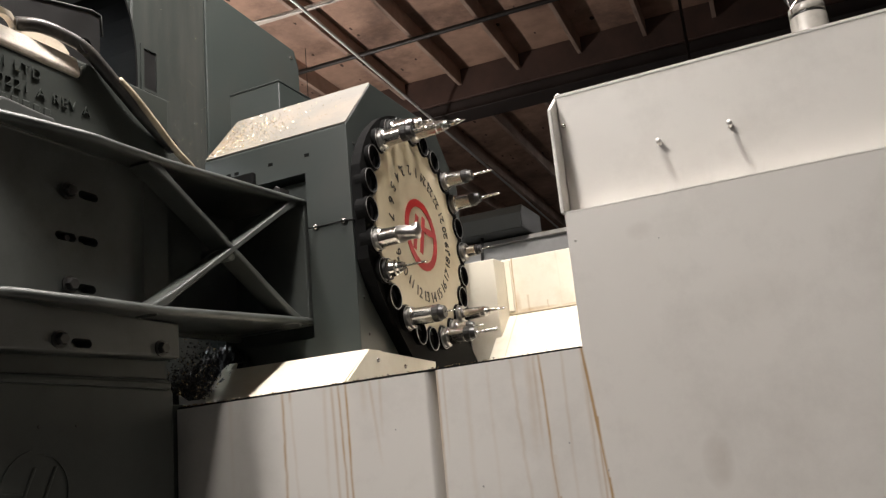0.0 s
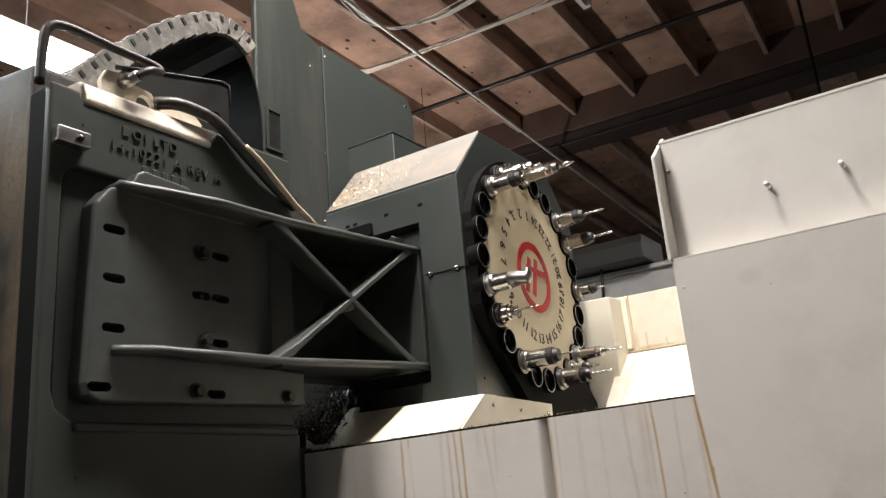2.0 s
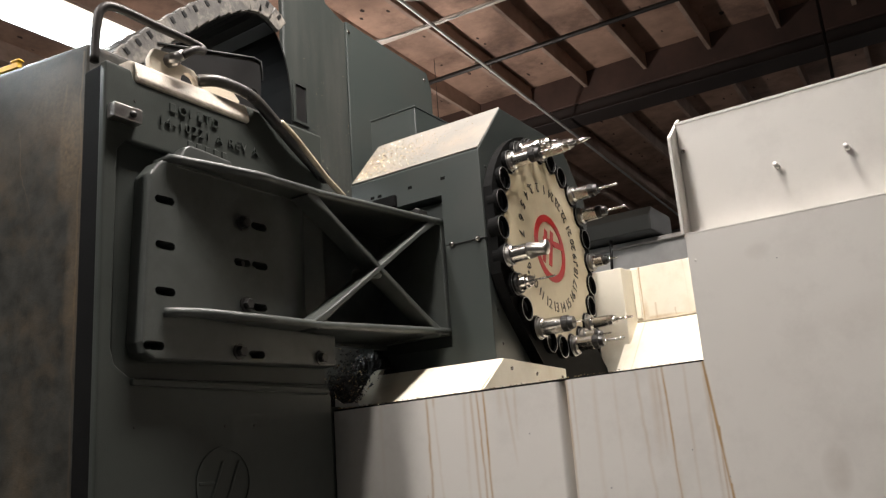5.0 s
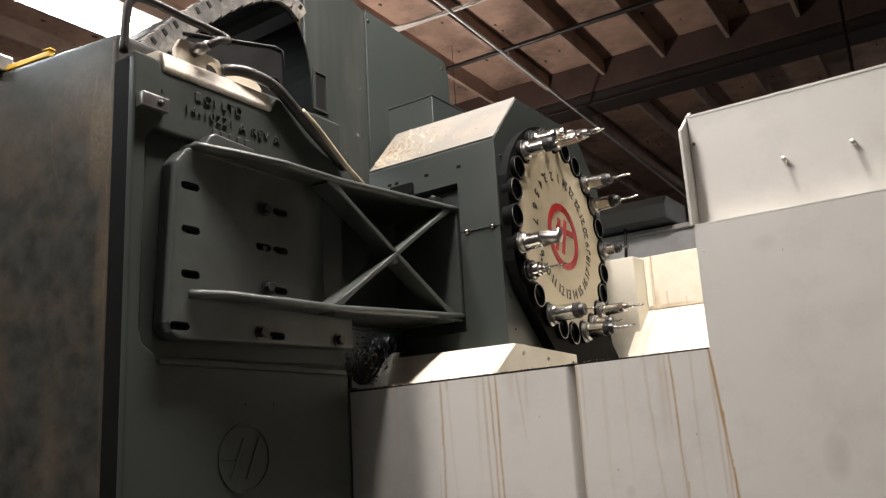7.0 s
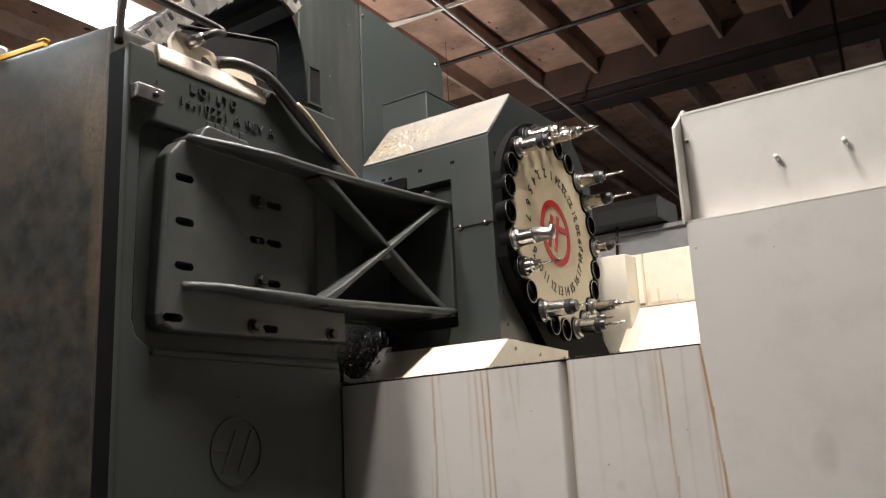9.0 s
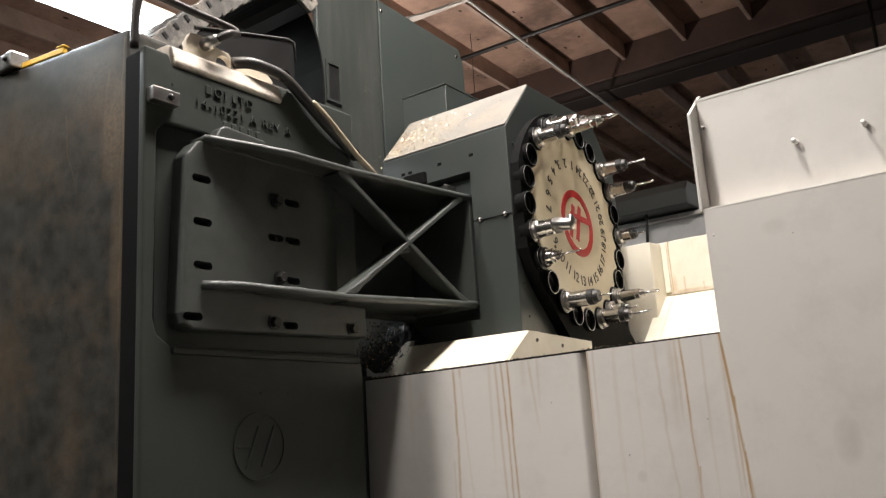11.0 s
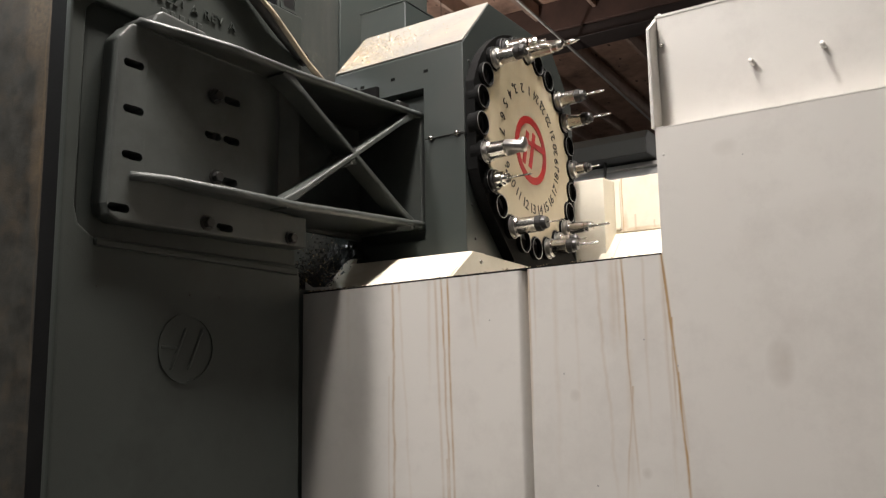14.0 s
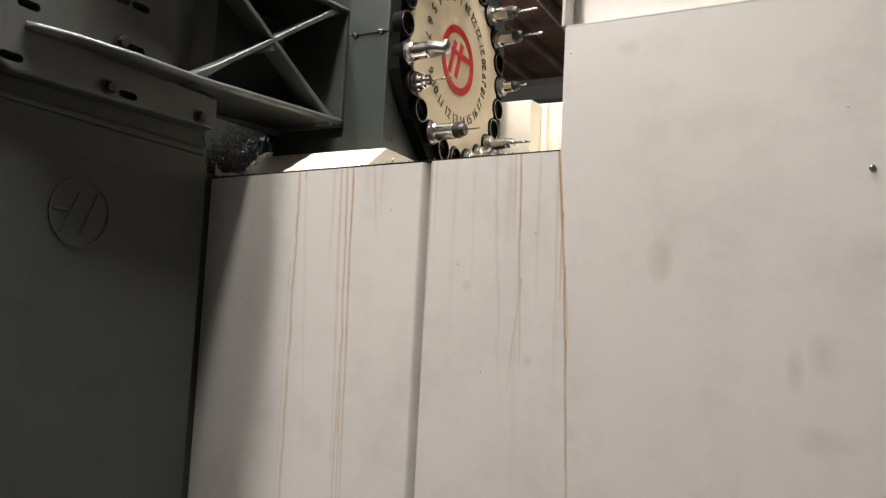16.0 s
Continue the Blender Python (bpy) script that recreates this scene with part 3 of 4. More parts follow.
cast_mark(col, -0.452, 1.472, 0.08, XF, CAST)
lettering("cast_lettering", "14-10221 A REV A", 0.033, facing_x(-0.485, 2.289, XF, 0.0), CAST, col, 0.004, "", 1.22)
lettering("cast_lettering", "OI LTD", 0.033, facing_x(-0.522, 2.329, XF, 0.0), CAST, col, 0.004, "", 1.22)
part("cast_bar", box(XF - 0.002, XF + 0.003, -0.608, -0.590, 2.318, 2.342, 0.002, 1), CAST, col)
for i in range(5):
    part("cast_bar", box(XF - 0.002, XF + 0.0025, -0.556 + 0.026 * i, -0.556 + 0.026 * i + 0.017, 2.24, 2.262, 0.002, 1), CAST, col)
stop = thing("stop_block", "small pale steel block screwed to the column edge", "block", (XF, -0.735, 2.28))
part("body", box(-1.0, XF + 0.025, -0.768, -0.697, 2.252, 2.286, 0.003), STEEL, stop)
part("screw", lathe([(XF + 0.023, 0.008), (XF + 0.029, 0.008), (XF + 0.032, 0.006)], (0, -0.722, 2.268), "x", 12), DARKSTEEL, stop, smooth=True)
copy_thing(stop, pose(XF, -0.715, 1.13))

# ---------- cabinet behind the column ----------
cab = thing("electrical_cabinet", "scuffed brown-green sheet metal cabinet beside the column", "cabinet", (-1.5, -0.5, 0))
part("body", prism([(-1.06, -0.76), (-1.06, -0.15), (-2.6, -0.15), (-2.6, -1.02)], "z", 0.05, 2.47, 0.012, 3), RUSTY, cab)
part("plinth", prism([(-1.08, -0.74), (-1.08, -0.17), (-2.58, -0.17), (-2.58, -1.0)], "z", 0.0, 0.05), BLACK, cab)
strap = thing("yellow_strap", "flat yellow plastic strap lying on top of the cabinet", "strap", (-1.37, -0.80, 2.47))
part("band", prism([(-1.448, -0.822), (-1.292, -0.796), (-1.294, -0.782), (-1.45, -0.808)], "z", 2.471, 2.487, 0.002, 1), YELLOW, strap)
part("end_fold", prism([(-1.318, -0.802), (-1.288, -0.797), (-1.290, -0.780), (-1.320, -0.785)], "z", 2.488, 2.494, 0.002, 1), YELLOW, strap)
clamp = thing("cable_clamp", "small dull grey clamp block on the cabinet edge", "clamp", (-1.49, -0.83, 2.47))
part("body", box(-1.54, -1.452, -0.85, -0.80, 2.471, 2.516, 0.005, 2), STEEL, clamp)
part("screw", lathe([(-0.851, 0.007), (-0.856, 0.007), (-0.858, 0.005)], (-1.475, 0, 2.496), "y", 10), DARKSTEEL, clamp, smooth=True)

# ---------- fittings on top of the column ----------
guard = thing("open_box", "dark open sheet metal box behind the ledge", "box", (-1.2, -0.3, 2.4))
part("front", prism([(-0.47, 2.40), (-0.09, 2.43), (-0.09, 2.72), (-0.12, 2.72), (-0.47, 2.63)], "x", -1.21, -1.20), BLACK, guard)
part("side", box(-1.45, -1.21, -0.10, -0.092, 2.43, 2.715), COVER, guard)
part("side", box(-1.45, -1.21, -0.47, -0.462, 2.40, 2.62), COVER, guard)
part("lip", tube([(-1.198, -0.47, 2.632), (-1.198, -0.12, 2.722), (-1.198, -0.09, 2.72), (-1.198, -0.085, 2.66)], 0.0035, 6, 1), UNITBODY, guard, smooth=True)
plate = thing("hose_plate", "milky plastic hose plate with a round hole", "plate", (-0.99, -0.56, 2.4))
pl = part("plate", prism([(-0.64, 2.392), (-0.645, 2.455), (-0.632, 2.482), (-0.59, 2.486), (-0.56, 2.47), (-0.515, 2.466), (-0.488, 2.44), (-0.488, 2.385)], "x", -1.012, -0.996, 0.003), PLASTIC, plate)
cut(pl, [lathe([(-1.05, 0.025), (-0.9, 0.025)], (0, -0.530, 2.428), "x", 20)])
part("wing", prism([(-0.489, 2.42), (-0.49, 2.452), (-0.45, 2.468), (-0.40, 2.472), (-0.36, 2.467), (-0.34, 2.45), (-0.35, 2.425), (-0.37, 2.415)], "x", -1.03, -1.024, 0.001, 1), PLASTIC, plate, "curved milky plastic wing")
part("fitting", lathe([(-1.0, 0.017), (-0.97, 0.017), (-0.965, 0.013), (-0.945, 0.013)], (0, -0.59, 2.462), "x", 8), STEEL, plate, "steel hose fitting", True)
tagged(obj("coolant_pipe", tube([(-0.95, -0.588, 2.462), (-0.94, -0.56, 2.485), (-0.96, -0.518, 2.505), (-0.972, -0.525, 2.523), (-0.98, -0.63, 2.53), (-0.985, -0.74, 2.535), (-0.99, -0.775, 2.52), (-0.995, -0.783, 2.48), (-1.0, -0.783, 2.39)], 0.0105, 10, 5), PIPE, True), "black bent steel coolant pipe", "pipe")
hz = thing("coolant_hose", "black and cream hose curving down to the bracket", "hose", (-0.97, -0.3, 2.3))
part("sleeve", tube([(-1.0, -0.50, 2.445), (-0.975, -0.46, 2.45), (-0.965, -0.40, 2.447), (-0.955, -0.35, 2.43), (-0.95, -0.27, 2.375), (-0.95, -0.19, 2.325), (-0.955, -0.095, 2.278)], 0.0155, 12, 5), SLEEVE, hz, "black rubber sleeve", True)
part("liner", tube([(-0.94, -0.275, 2.385), (-0.937, -0.23, 2.358), (-0.937, -0.17, 2.316), (-0.947, -0.09, 2.272), (-0.96, 0.0, 2.235), (-0.99, 0.06, 2.20)], 0.0095, 10, 5), HOSE, hz, "cream inner hose", True)
for y, z in ((-0.363, 2.438), (-0.096, 2.278)):
    part("clip", ring_flat(0.0158, 0.0195, -0.006, 0.006, 14, (-0.952, y, z)), DARKSTEEL, hz)

# ---------- cable chain ----------
chain = thing("cable_chain", "dusty grey plastic cable chain in an arch", "cable chain", (-1.3, -0.2, 2.9))
arch = [Vector(p) for p in ((-0.60, 2.50), (-0.545, 2.57), (-0.475, 2.645), (-0.405, 2.715), (-0.28, 2.825), (-0.165, 2.90), (-0.085, 2.925), (-0.005, 2.895), (0.05, 2.82), (0.08, 2.70), (0.085, 2.57), (0.085, 2.46))]
fine = []
for i in range(len(arch) - 1):
    p0, p1, p2, p3 = arch[max(i - 1, 0)], arch[i], arch[i + 1], arch[min(i + 2, len(arch) - 1)]
    for s in range(20):
        t = s / 20
        fine.append(0.5 * (2 * p1 + (p2 - p0) * t + (2 * p0 - 5 * p1 + 4 * p2 - p3) * t * t + (3 * p1 - p0 - 3 * p2 + p3) * t ** 3))
stations, run = [fine[0]], 0.0
for a, b in zip(fine, fine[1:]):
    run += (b - a).length
    if run >= 0.05:
        stations.append(b)
        run = 0
for a, b in zip(stations, stations[1:]):
    d = (b - a).normalized()
    nn = Vector((-d.y, d.x))
    for x in (-1.215, -1.50):
        if a.x > -0.02 and x > -1.3:
            continue
        pts = [a - nn * 0.036 - d * 0.003, b - nn * 0.03 + d * 0.001, b + nn * 0.03 + d * 0.006, (a + b) / 2 + nn * 0.037, a + nn * 0.034 - d * 0.004]
        part("link", prism([tuple(p) for p in pts], "x", x, x + 0.016, 0.003, 1), CHAINM, chain)
    for s, off in ((1, 0.03), (-1, -0.03)) if a.x < -0.02 else ():
        q = [a + nn * (off - 0.004) + d * 0.004, b + nn * (off - 0.004) - d * 0.004, b + nn * (off + 0.004) - d * 0.004, a + nn * (off + 0.004) + d * 0.004]
        part("crossbar", prism([tuple(p) for p in q], "x", -1.485, -1.216), BLACK, chain)
    m = (a + b) / 2
    if a.x > -0.02:
        continue
    c0, c1 = m + nn * 0.006, m + nn * 0.026
    part("slot", prism([tuple(c0 - d * 0.006), tuple(c0 + d * 0.006), tuple(c1 + d * 0.006), tuple(c1 - d * 0.006)], "x", -1.2, -1.1975), BLACK, chain)

inner = []
for i in range(len(stations) // 2, len(stations) - 1):
    d = (stations[i + 1] - stations[i - 1]).normalized()
    inner.append(stations[i] + Vector((d.y, -d.x)) * 0.024)
outer = []
for i in range(len(stations) // 2, len(stations) - 1):
    d = (stations[i + 1] - stations[i - 1]).normalized()
    outer.append(stations[i] + Vector((d.y, -d.x)) * 0.018)
part("cable_band", prism([tuple(p) for p in inner + outer[::-1]], "x", -1.56, -1.22), RUBBER, chain, "black cables filling the chain")

# ---------- tall head cover ----------
head = thing("head_cover", "tall grey-green sheet metal cover of the spindle head", "machine cover", (-1.7, 0.7, 1.2))
part("post", prism([(0.235, 1.2), (0.58, 1.2), (0.58, 3.215), (0.47, 3.255), (0.40, 3.45), (0.38, 4.1), (0.225, 4.1)], "x", -1.43, -1.405, 0.006), COVER, head)
part("side_panel", prism([(0.583, 1.2), (1.18, 1.2), (1.18, 3.13), (1.15, 3.20), (0.583, 3.225)], "x", -1.75, -1.40, 0.004), HOUSING, head)
for y, z in ((0.595, 3.178), (1.125, 3.155)):
    screw(head, (-1.40, y, z), "x", 0.009, 0.005)
sl = part("slot_plate", box(-1.405, -1.398, 0.262, 0.343, 2.69, 2.852), COVER, head)
cut(sl, [box(-1.45, -1.35, 0.275, 0.33, 2.70, 2.84)])
part("slot_backing", box(-1.404, -1.4025, 0.27, 0.335, 2.69, 2.85), BLACK, head)
bx_ = thing("junction_box", "grey-green sheet metal box on top of the tool changer", "box", (-1.2, 0.7, 2.6))
part("body", box(-1.32, -1.107, 0.606, 0.86, 2.50, 2.765, 0.003), HOUSING, bx_)
part("lid", box(-1.322, -1.105, 0.604, 0.862, 2.766, 2.772, 0.001, 1), HOUSING, bx_)

# ---------- bracket ----------
br = thing("support_bracket", "black-green cast support bracket with crossed ribs", "bracket", (-0.93, -0.2, 1.9))
PX = -0.935
bp_ = part("plate", prism([(-0.665, 1.735), (-0.095, 1.742), (-0.095, 1.825), (-0.28, 1.83), (-0.28, 2.185), (-0.43, 2.20), (-0.452, 2.228), (-0.575, 2.236), (-0.59, 2.225), (-0.612, 2.186), (-0.655, 2.178), (-0.684, 2.14), (-0.699, 1.77), (-0.691, 1.745)], "x", -0.99, PX, 0.007, 3), BRACKET, br)
SLOTS = [(-0.645, 2.086), (-0.642, 1.983), (-0.641, 1.881), (-0.668, 1.763), (-0.36, 2.079), (-0.36, 1.979), (-0.364, 1.875), (-0.379, 1.759), (-0.417, 1.979)]
cut(bp_, [box(PX - 0.005, PX + 0.02, -0.612, -0.2, 1.842, 2.176, 0.004)] + [prism(stadium(y, z, 0.052, 0.019), "x", PX - 0.045, PX + 0.02) for y, z in SLOTS])
for y, z in ((-0.418, 2.076), (-0.411, 1.877), (-0.434, 1.763), (-0.157, 1.762)):
    part("washer", lathe([(PX, 0.019), (PX + 0.003, 0.019)], (0, y, z), "x", 18), DARKSTEEL, br)
    hexbolt(br, PX + 0.003, y, z, 0.0135, 0.014)
hexbolt(br, PX - 0.03, -0.409, 1.979, 0.008, 0.02)


def front_x(y):
    """How far the webs stand out: a blunt lip at the plate's edge, then a slow swell."""
    lip = 0.016 * min(1.0, max(0.0, (y + 0.652) / 0.03)) ** 0.5
    t = min(1.0, max(0.0, (y + 0.62) / 0.24))
    if y < -0.38:
        return PX + 0.002 + lip + (0.0657 - 0.016) * t * t * (3 - 2 * t)
    return -0.870 + 0.025 * (y + 0.40) / 0.72


def flange(z0, z1, y0, thick, sign, bulge):
    """A cast web that grows out of the plate: a strip along y with a rounded front edge."""
    bm = bmesh.new()
    ys = [y0 + (0.335 - y0) * i / 36 for i in range(37)]
    rows = []
    for y in ys:
        t = (y - y0) / (0.335 - y0)
        z = z0 + (z1 - z0) * max(0, (y + 0.2) / 0.535) + bulge * math.exp(-((y - y0 - 0.09) / 0.07) ** 2)
        xf = front_x(y)
        xb = -0.985 if y < -0.08 else -1.10
        h = thick / 2
        prof = [(xb, z + h), (xf - 0.02, z + h), (xf - 0.006, z + h + 0.003), (xf, z + h), (xf + 0.003, z), (xf, z - h), (xf - 0.006, z - h - 0.003), (xf - 0.02, z - h), (xb, z - h)]
        rows.append([bm.verts.new((a, y, b)) for a, b in prof])
    n = len(rows[0])
    for p, q in zip(rows, rows[1:]):
        for k in range(n):
            bm.faces.new((p[k], p[(k + 1) % n], q[(k + 1) % n], q[k]))
    bm.faces.new(rows[0])
    bm.faces.new(rows[-1][::-1])
    return bm


part("top_flange", flange(2.184, 2.206, -0.64, 0.015, 1, 0.004), BRACKET, br, smooth=True)
part("bottom_flange", flange(1.834, 1.858, -0.645, 0.015, -1, 0.006), BRACKET, br, smooth=True)


def rib(y0, z0, y1, z1, w, depth):
    d = Vector((y1 - y0, z1 - z0)).normalized()
    n = Vector((-d.y, d.x)) * w / 2
    bm = bmesh.new()
    rows = []
    for i in range(9):
        t = i / 8
        c = Vector((y0, z0)).lerp(Vector((y1, z1)), t)
        xf = front_x(c.x) - 0.002
        flare = 1 + 0.9 * (abs(2 * t - 1) ** 8)
        prof = []
        for dx, s in ((-depth, 0.8), (-0.007, 1.0), (-0.002, 0.9), (0.0, 0.6), (0.0, -0.6), (-0.002, -0.9), (-0.007, -1.0), (-depth, -0.8)):
            prof.append(bm.verts.new((xf + dx, c.x + n.x * s * flare, c.y + n.y * s * flare)))
        rows.append(prof)
    k = len(rows[0])
    for p, q in zip(rows, rows[1:]):
        for j in range(k):
            bm.faces.new((p[j], p[(j + 1) % k], q[(j + 1) % k], q[j]))
    bm.faces.new(rows[0])
    bm.faces.new(rows[-1][::-1])
    return bm


part("rib", rib(-0.25, 2.18, 0.29, 1.85, 0.0155, 0.062), BRACKET, br)
part("rib", rib(-0.245, 1.832, 0.285, 2.198, 0.0155, 0.062), BRACKET, br)
part("boss", lathe([(-0.95, 0.02), (-0.872, 0.02), (-0.866, 0.012)], (0, 0.022, 2.006), "x", 16), BRACKET, br, smooth=True)
part("end_rib", box(-1.10, -0.846, 0.322, 0.345, 1.845, 2.212, 0.006, 3), BRACKET, br)
part("back_web", box(-1.11, -1.095, -0.08, 0.335, 1.83, 2.20), BRACKET, br)
bend = [(PX - 0.005 - 0.155 * (0.5 - 0.5 * math.cos(math.pi * i / 40)), -0.281 + 0.345 * i / 40) for i in range(41)]
part("gusset", prism([(-0.985, -0.281)] + bend + [(-1.11, 0.064), (-1.11, -0.07), (-0.99, -0.07)], "z", 1.835, 2.185), BRACKET, br)

# ---------- tool changer ----------
tc = thing("tool_changer", "grey-green tool changer with a round cream numbered disc", "tool changer", (-0.93, 0.68, 1.2))
CY, CZ, DX, RP = 0.679, 2.141, -0.648, 0.338
FIRST = -0.6
# the carousel leans a little against its housing
TILT = Matrix.Translation((DX, CY, CZ)) @ Matrix.Rotation(0.03, 4, "Z") @ Matrix.Rotation(-0.024, 4, "Y") @ Matrix.Translation((-DX, -CY, -CZ))
oct_hi = [(0.31, 2.118), (0.31, 2.40), (0.475, 2.588), (0.925, 2.588), (1.09, 2.40), (1.09, 2.118)]
oct_lo = [(0.31, 1.55), (1.09, 1.55), (1.09, 2.1165), (0.31, 2.1165)]
hole = [(0.352, 2.0), (0.365, 2.28), (0.43, 2.40), (0.56, 2.492), (0.80, 2.492), (0.93, 2.40), (1.03, 2.27), (1.078, 2.12), (1.078, 1.60), (0.74, 1.60)]
for nm, o in (("upper_housing", oct_hi), ("lower_housing", oct_lo)):
    h = part(nm, prism(o, "x", -1.19, -0.68, 0.003, 2), HOUSING, tc)
    cut(h, [prism(hole, "x", -0.715, -0.6), box(-1.13, -0.826, 0.2, 0.42, 1.805, 2.285)])
part("recess", box(-1.14, -0.82, 0.415, 0.425, 1.79, 2.30), BLACK, tc)
part("back_plate", prism(hole, "x", -0.722, -0.7145), BLACK, tc)
rim = [(max(0.319, CY + 0.383 * math.cos(math.radians(a))), CZ + 0.383 * math.sin(math.radians(a))) for a in range(-45, 226, 6)]
part("carousel_plate", prism(rim + [(0.68, 1.60), (1.08, 1.60), (1.08, 1.75)], "x", -0.7135, -0.657), RUBBER, tc, "black carousel backing plate")
# thin sheet over the slope, carrying its lit look in the colour
part("top_bevel", prism([(0.313, 2.406), (0.474, 2.5905), (0.476, 2.593), (0.311, 2.409)], "x", -1.188, -0.682), BEVELTOP, tc, "dusty top bevel with its bright sheen in the colour")
for x in (-0.799, -0.705):
    screw(tc, (x, 0.31, 2.117), "y", 0.0085, 0.012)
    part("washer", lathe([(0.3115, 0.0115), (0.3085, 0.0115)], (x, 0, 2.117), "y", 16), DARKSTEEL, tc)
for x in (-0.817, -0.945, -1.07, -1.10):
    part("vent_hole", prism([(x - 0.008, 2.333), (x + 0.008, 2.333), (x + 0.008, 2.343), (x - 0.008, 2.343)], "y", 0.3092, 0.312), RUBBER, tc)
part("bracket_bolt", lathe([(0.31, 0.017), (0.27, 0.017), (0.265, 0.013)], (-0.90, 0, 2.235), "y", 6), DARKSTEEL, tc)
part("bracket_plate", box(-1.12, -0.835, 0.345, 0.355, 1.81, 2.275, 0.003), HOUSING, tc)
for (y, z) in ((0.345, 1.9), (0.345, 2.35), (0.36, 1.80)):
    screw(tc, (-0.68, y, z), "x", 0.005, 0.003, DARKSTEEL)


part("seam_seal", tube([(-0.80, 0.308, 2.117), (-0.705, 0.307, 2.117), (-0.678, 0.309, 2.117), (-0.677, 0.33, 2.114), (-0.677, 0.352, 2.108)], 0.0025, 6, 1), BLACK, tc)
part("latch", box(-1.09, -1.0, 0.295, 0.312, 2.285, 2.325, 0.004), RUBBER, tc)


def scalloped(r_out, r_p, rr):
    pts = []
    for k in range(24):
        c = math.radians(15 * k + FIRST)
        for j in range(-7, 8):
            t = math.radians(j * 7.5 / 7.01)
            q = rr * rr - (r_p * math.sin(t)) ** 2
            r = r_out if q <= 0 else min(r_out, r_p * math.cos(t) - math.sqrt(q))
            pts.append((CY + r * math.cos(c + t), CZ + r * math.sin(c + t)))
    return pts


part("hub", lathe([(-0.715, 0.322), (DX - 0.008, 0.322)], (0, CY, CZ), "x", 48), BLACK, tc)
disc = part("number_disc", prism(scalloped(0.318, RP, 0.0425), "x", DX - 0.006, DX), DISC, tc, "cream numbered disc")
for n in range(1, 25):
    a = math.radians((n - 20) * 15 + 12)
    y, z = CY + 0.208 * math.cos(a), CZ + 0.208 * math.sin(a)
    lettering("number", str(n), 0.047, facing_x(y, z, DX + 0.0008, a + math.pi / 2), INK, disc, 0.0006, "", 0.9)
for n in (3, 9, 19, 23):
    a = math.radians((n - 20) * 15 + 12 + (-5 if n == 19 else 4))
    part("dot", lathe([(DX, 0.006), (DX + 0.0015, 0.006)], (0, CY + 0.222 * math.cos(a), CZ + 0.222 * math.sin(a)), "x", 10), INK, disc)
part("emblem", ring_flat(0.092, 0.117, DX, DX + 0.0016, 40, (0, CY, CZ - 0.005)), RED, disc, "red round emblem")


def red_bar(u0, v0, u1, v1, w, lift, turn=0.0):
    c, s = math.cos(turn), math.sin(turn)
    d = Vector((u1 - u0, v1 - v0)).normalized()
    n = Vector((-d.y, d.x)) * w / 2
    pts = []
    for q in (Vector((u0, v0)) - n, Vector((u1, v1)) - n, Vector((u1, v1)) + n, Vector((u0, v0)) + n):
        pts.append((CY + q.x * c - q.y * s, CZ - 0.005 + q.x * s + q.y * c))
    part("emblem", prism(pts, "x", DX, DX + lift), RED, disc)


red_bar(-0.062, -0.055, -0.019, 0.060, 0.021, 0.0018)
red_bar(-0.015, -0.062, 0.029, 0.062, 0.021, 0.0018)
red_bar(-0.048, 0.026, 0.04, 0.021, 0.015, 0.0022)
red_bar(0.03, 0.020, 0.106, 0.017, 0.021, 0.0026)

TOOLS = {0: "collet", 2: "drill", 3: "drill", 6: "point", 7: "stub", 8: "stub", 9: "drill", 13: "mill", 14: "small", 16: "chuck", 19: "drill", 20: "collet", 21: "long"}
for k in range(24):
    a = math.radians(15 * k + FIRST)
    y, z = CY + RP * math.cos(a), CZ + RP * math.sin(a)
    pk = part("pocket", lathe([(DX - 0.03, 0.037), (DX - 0.006, 0.037), (DX + 0.002, 0.0385), (DX + 0.006, 0.0375), (DX + 0.006, 0.0345), (DX - 0.018, 0.030), (DX - 0.024, 0.004)], (0, y, z), "x", 28), RUBBER, tc, smooth=False)
    rg = obj("ring", ring_flat(0.0347, 0.0362, DX + 0.0055, DX + 0.007, 28, (0, y, z)), RING)
    rg.parent = pk
    rg.matrix_parent_inverse = pk.matrix_world.inverted()

for ob in tc.children_recursive:
    if ob.name.split(".")[0] in ("hub", "carousel_plate", "number_disc", "number", "dot", "emblem", "pocket", "ring"):
        ob.data.transform(TILT)

SPEC = {"drill": ("steel drill chuck holder with a twist drill", 0.055, 0.02486, 0.035, 0.02147, 0.075, 0.005),
        "collet": ("small steel collet holder with a short cutter", 0.035, 0.02034, 0.022, 0.01695, 0.035, 0.0035),
        "point": ("long chrome holder with a pointed edge finder", 0.075, 0.02373, 0.04, 0.01808, 0.06, 0.010),
        "stub": ("short steel holder with a stub cutter", 0.045, 0.0226, 0.02, 0.01921, 0.03, 0.006),
        "mill": ("large bright steel end mill in its holder", 0.052, 0.0265, 0, 0.0226, 0.068, 0.0255),
        "small": ("short collet chuck with a thin drill", 0.02, 0.024, 0.02, 0.017, 0.075, 0.0035),
        "chuck": ("steel milling chuck with a dark nut and drill", 0.065, 0.02599, 0.035, 0.0226, 0.05, 0.003),
        "long": ("slim steel holder with a long cutter", 0.06, 0.01921, 0.03, 0.01582, 0.06, 0.005)}


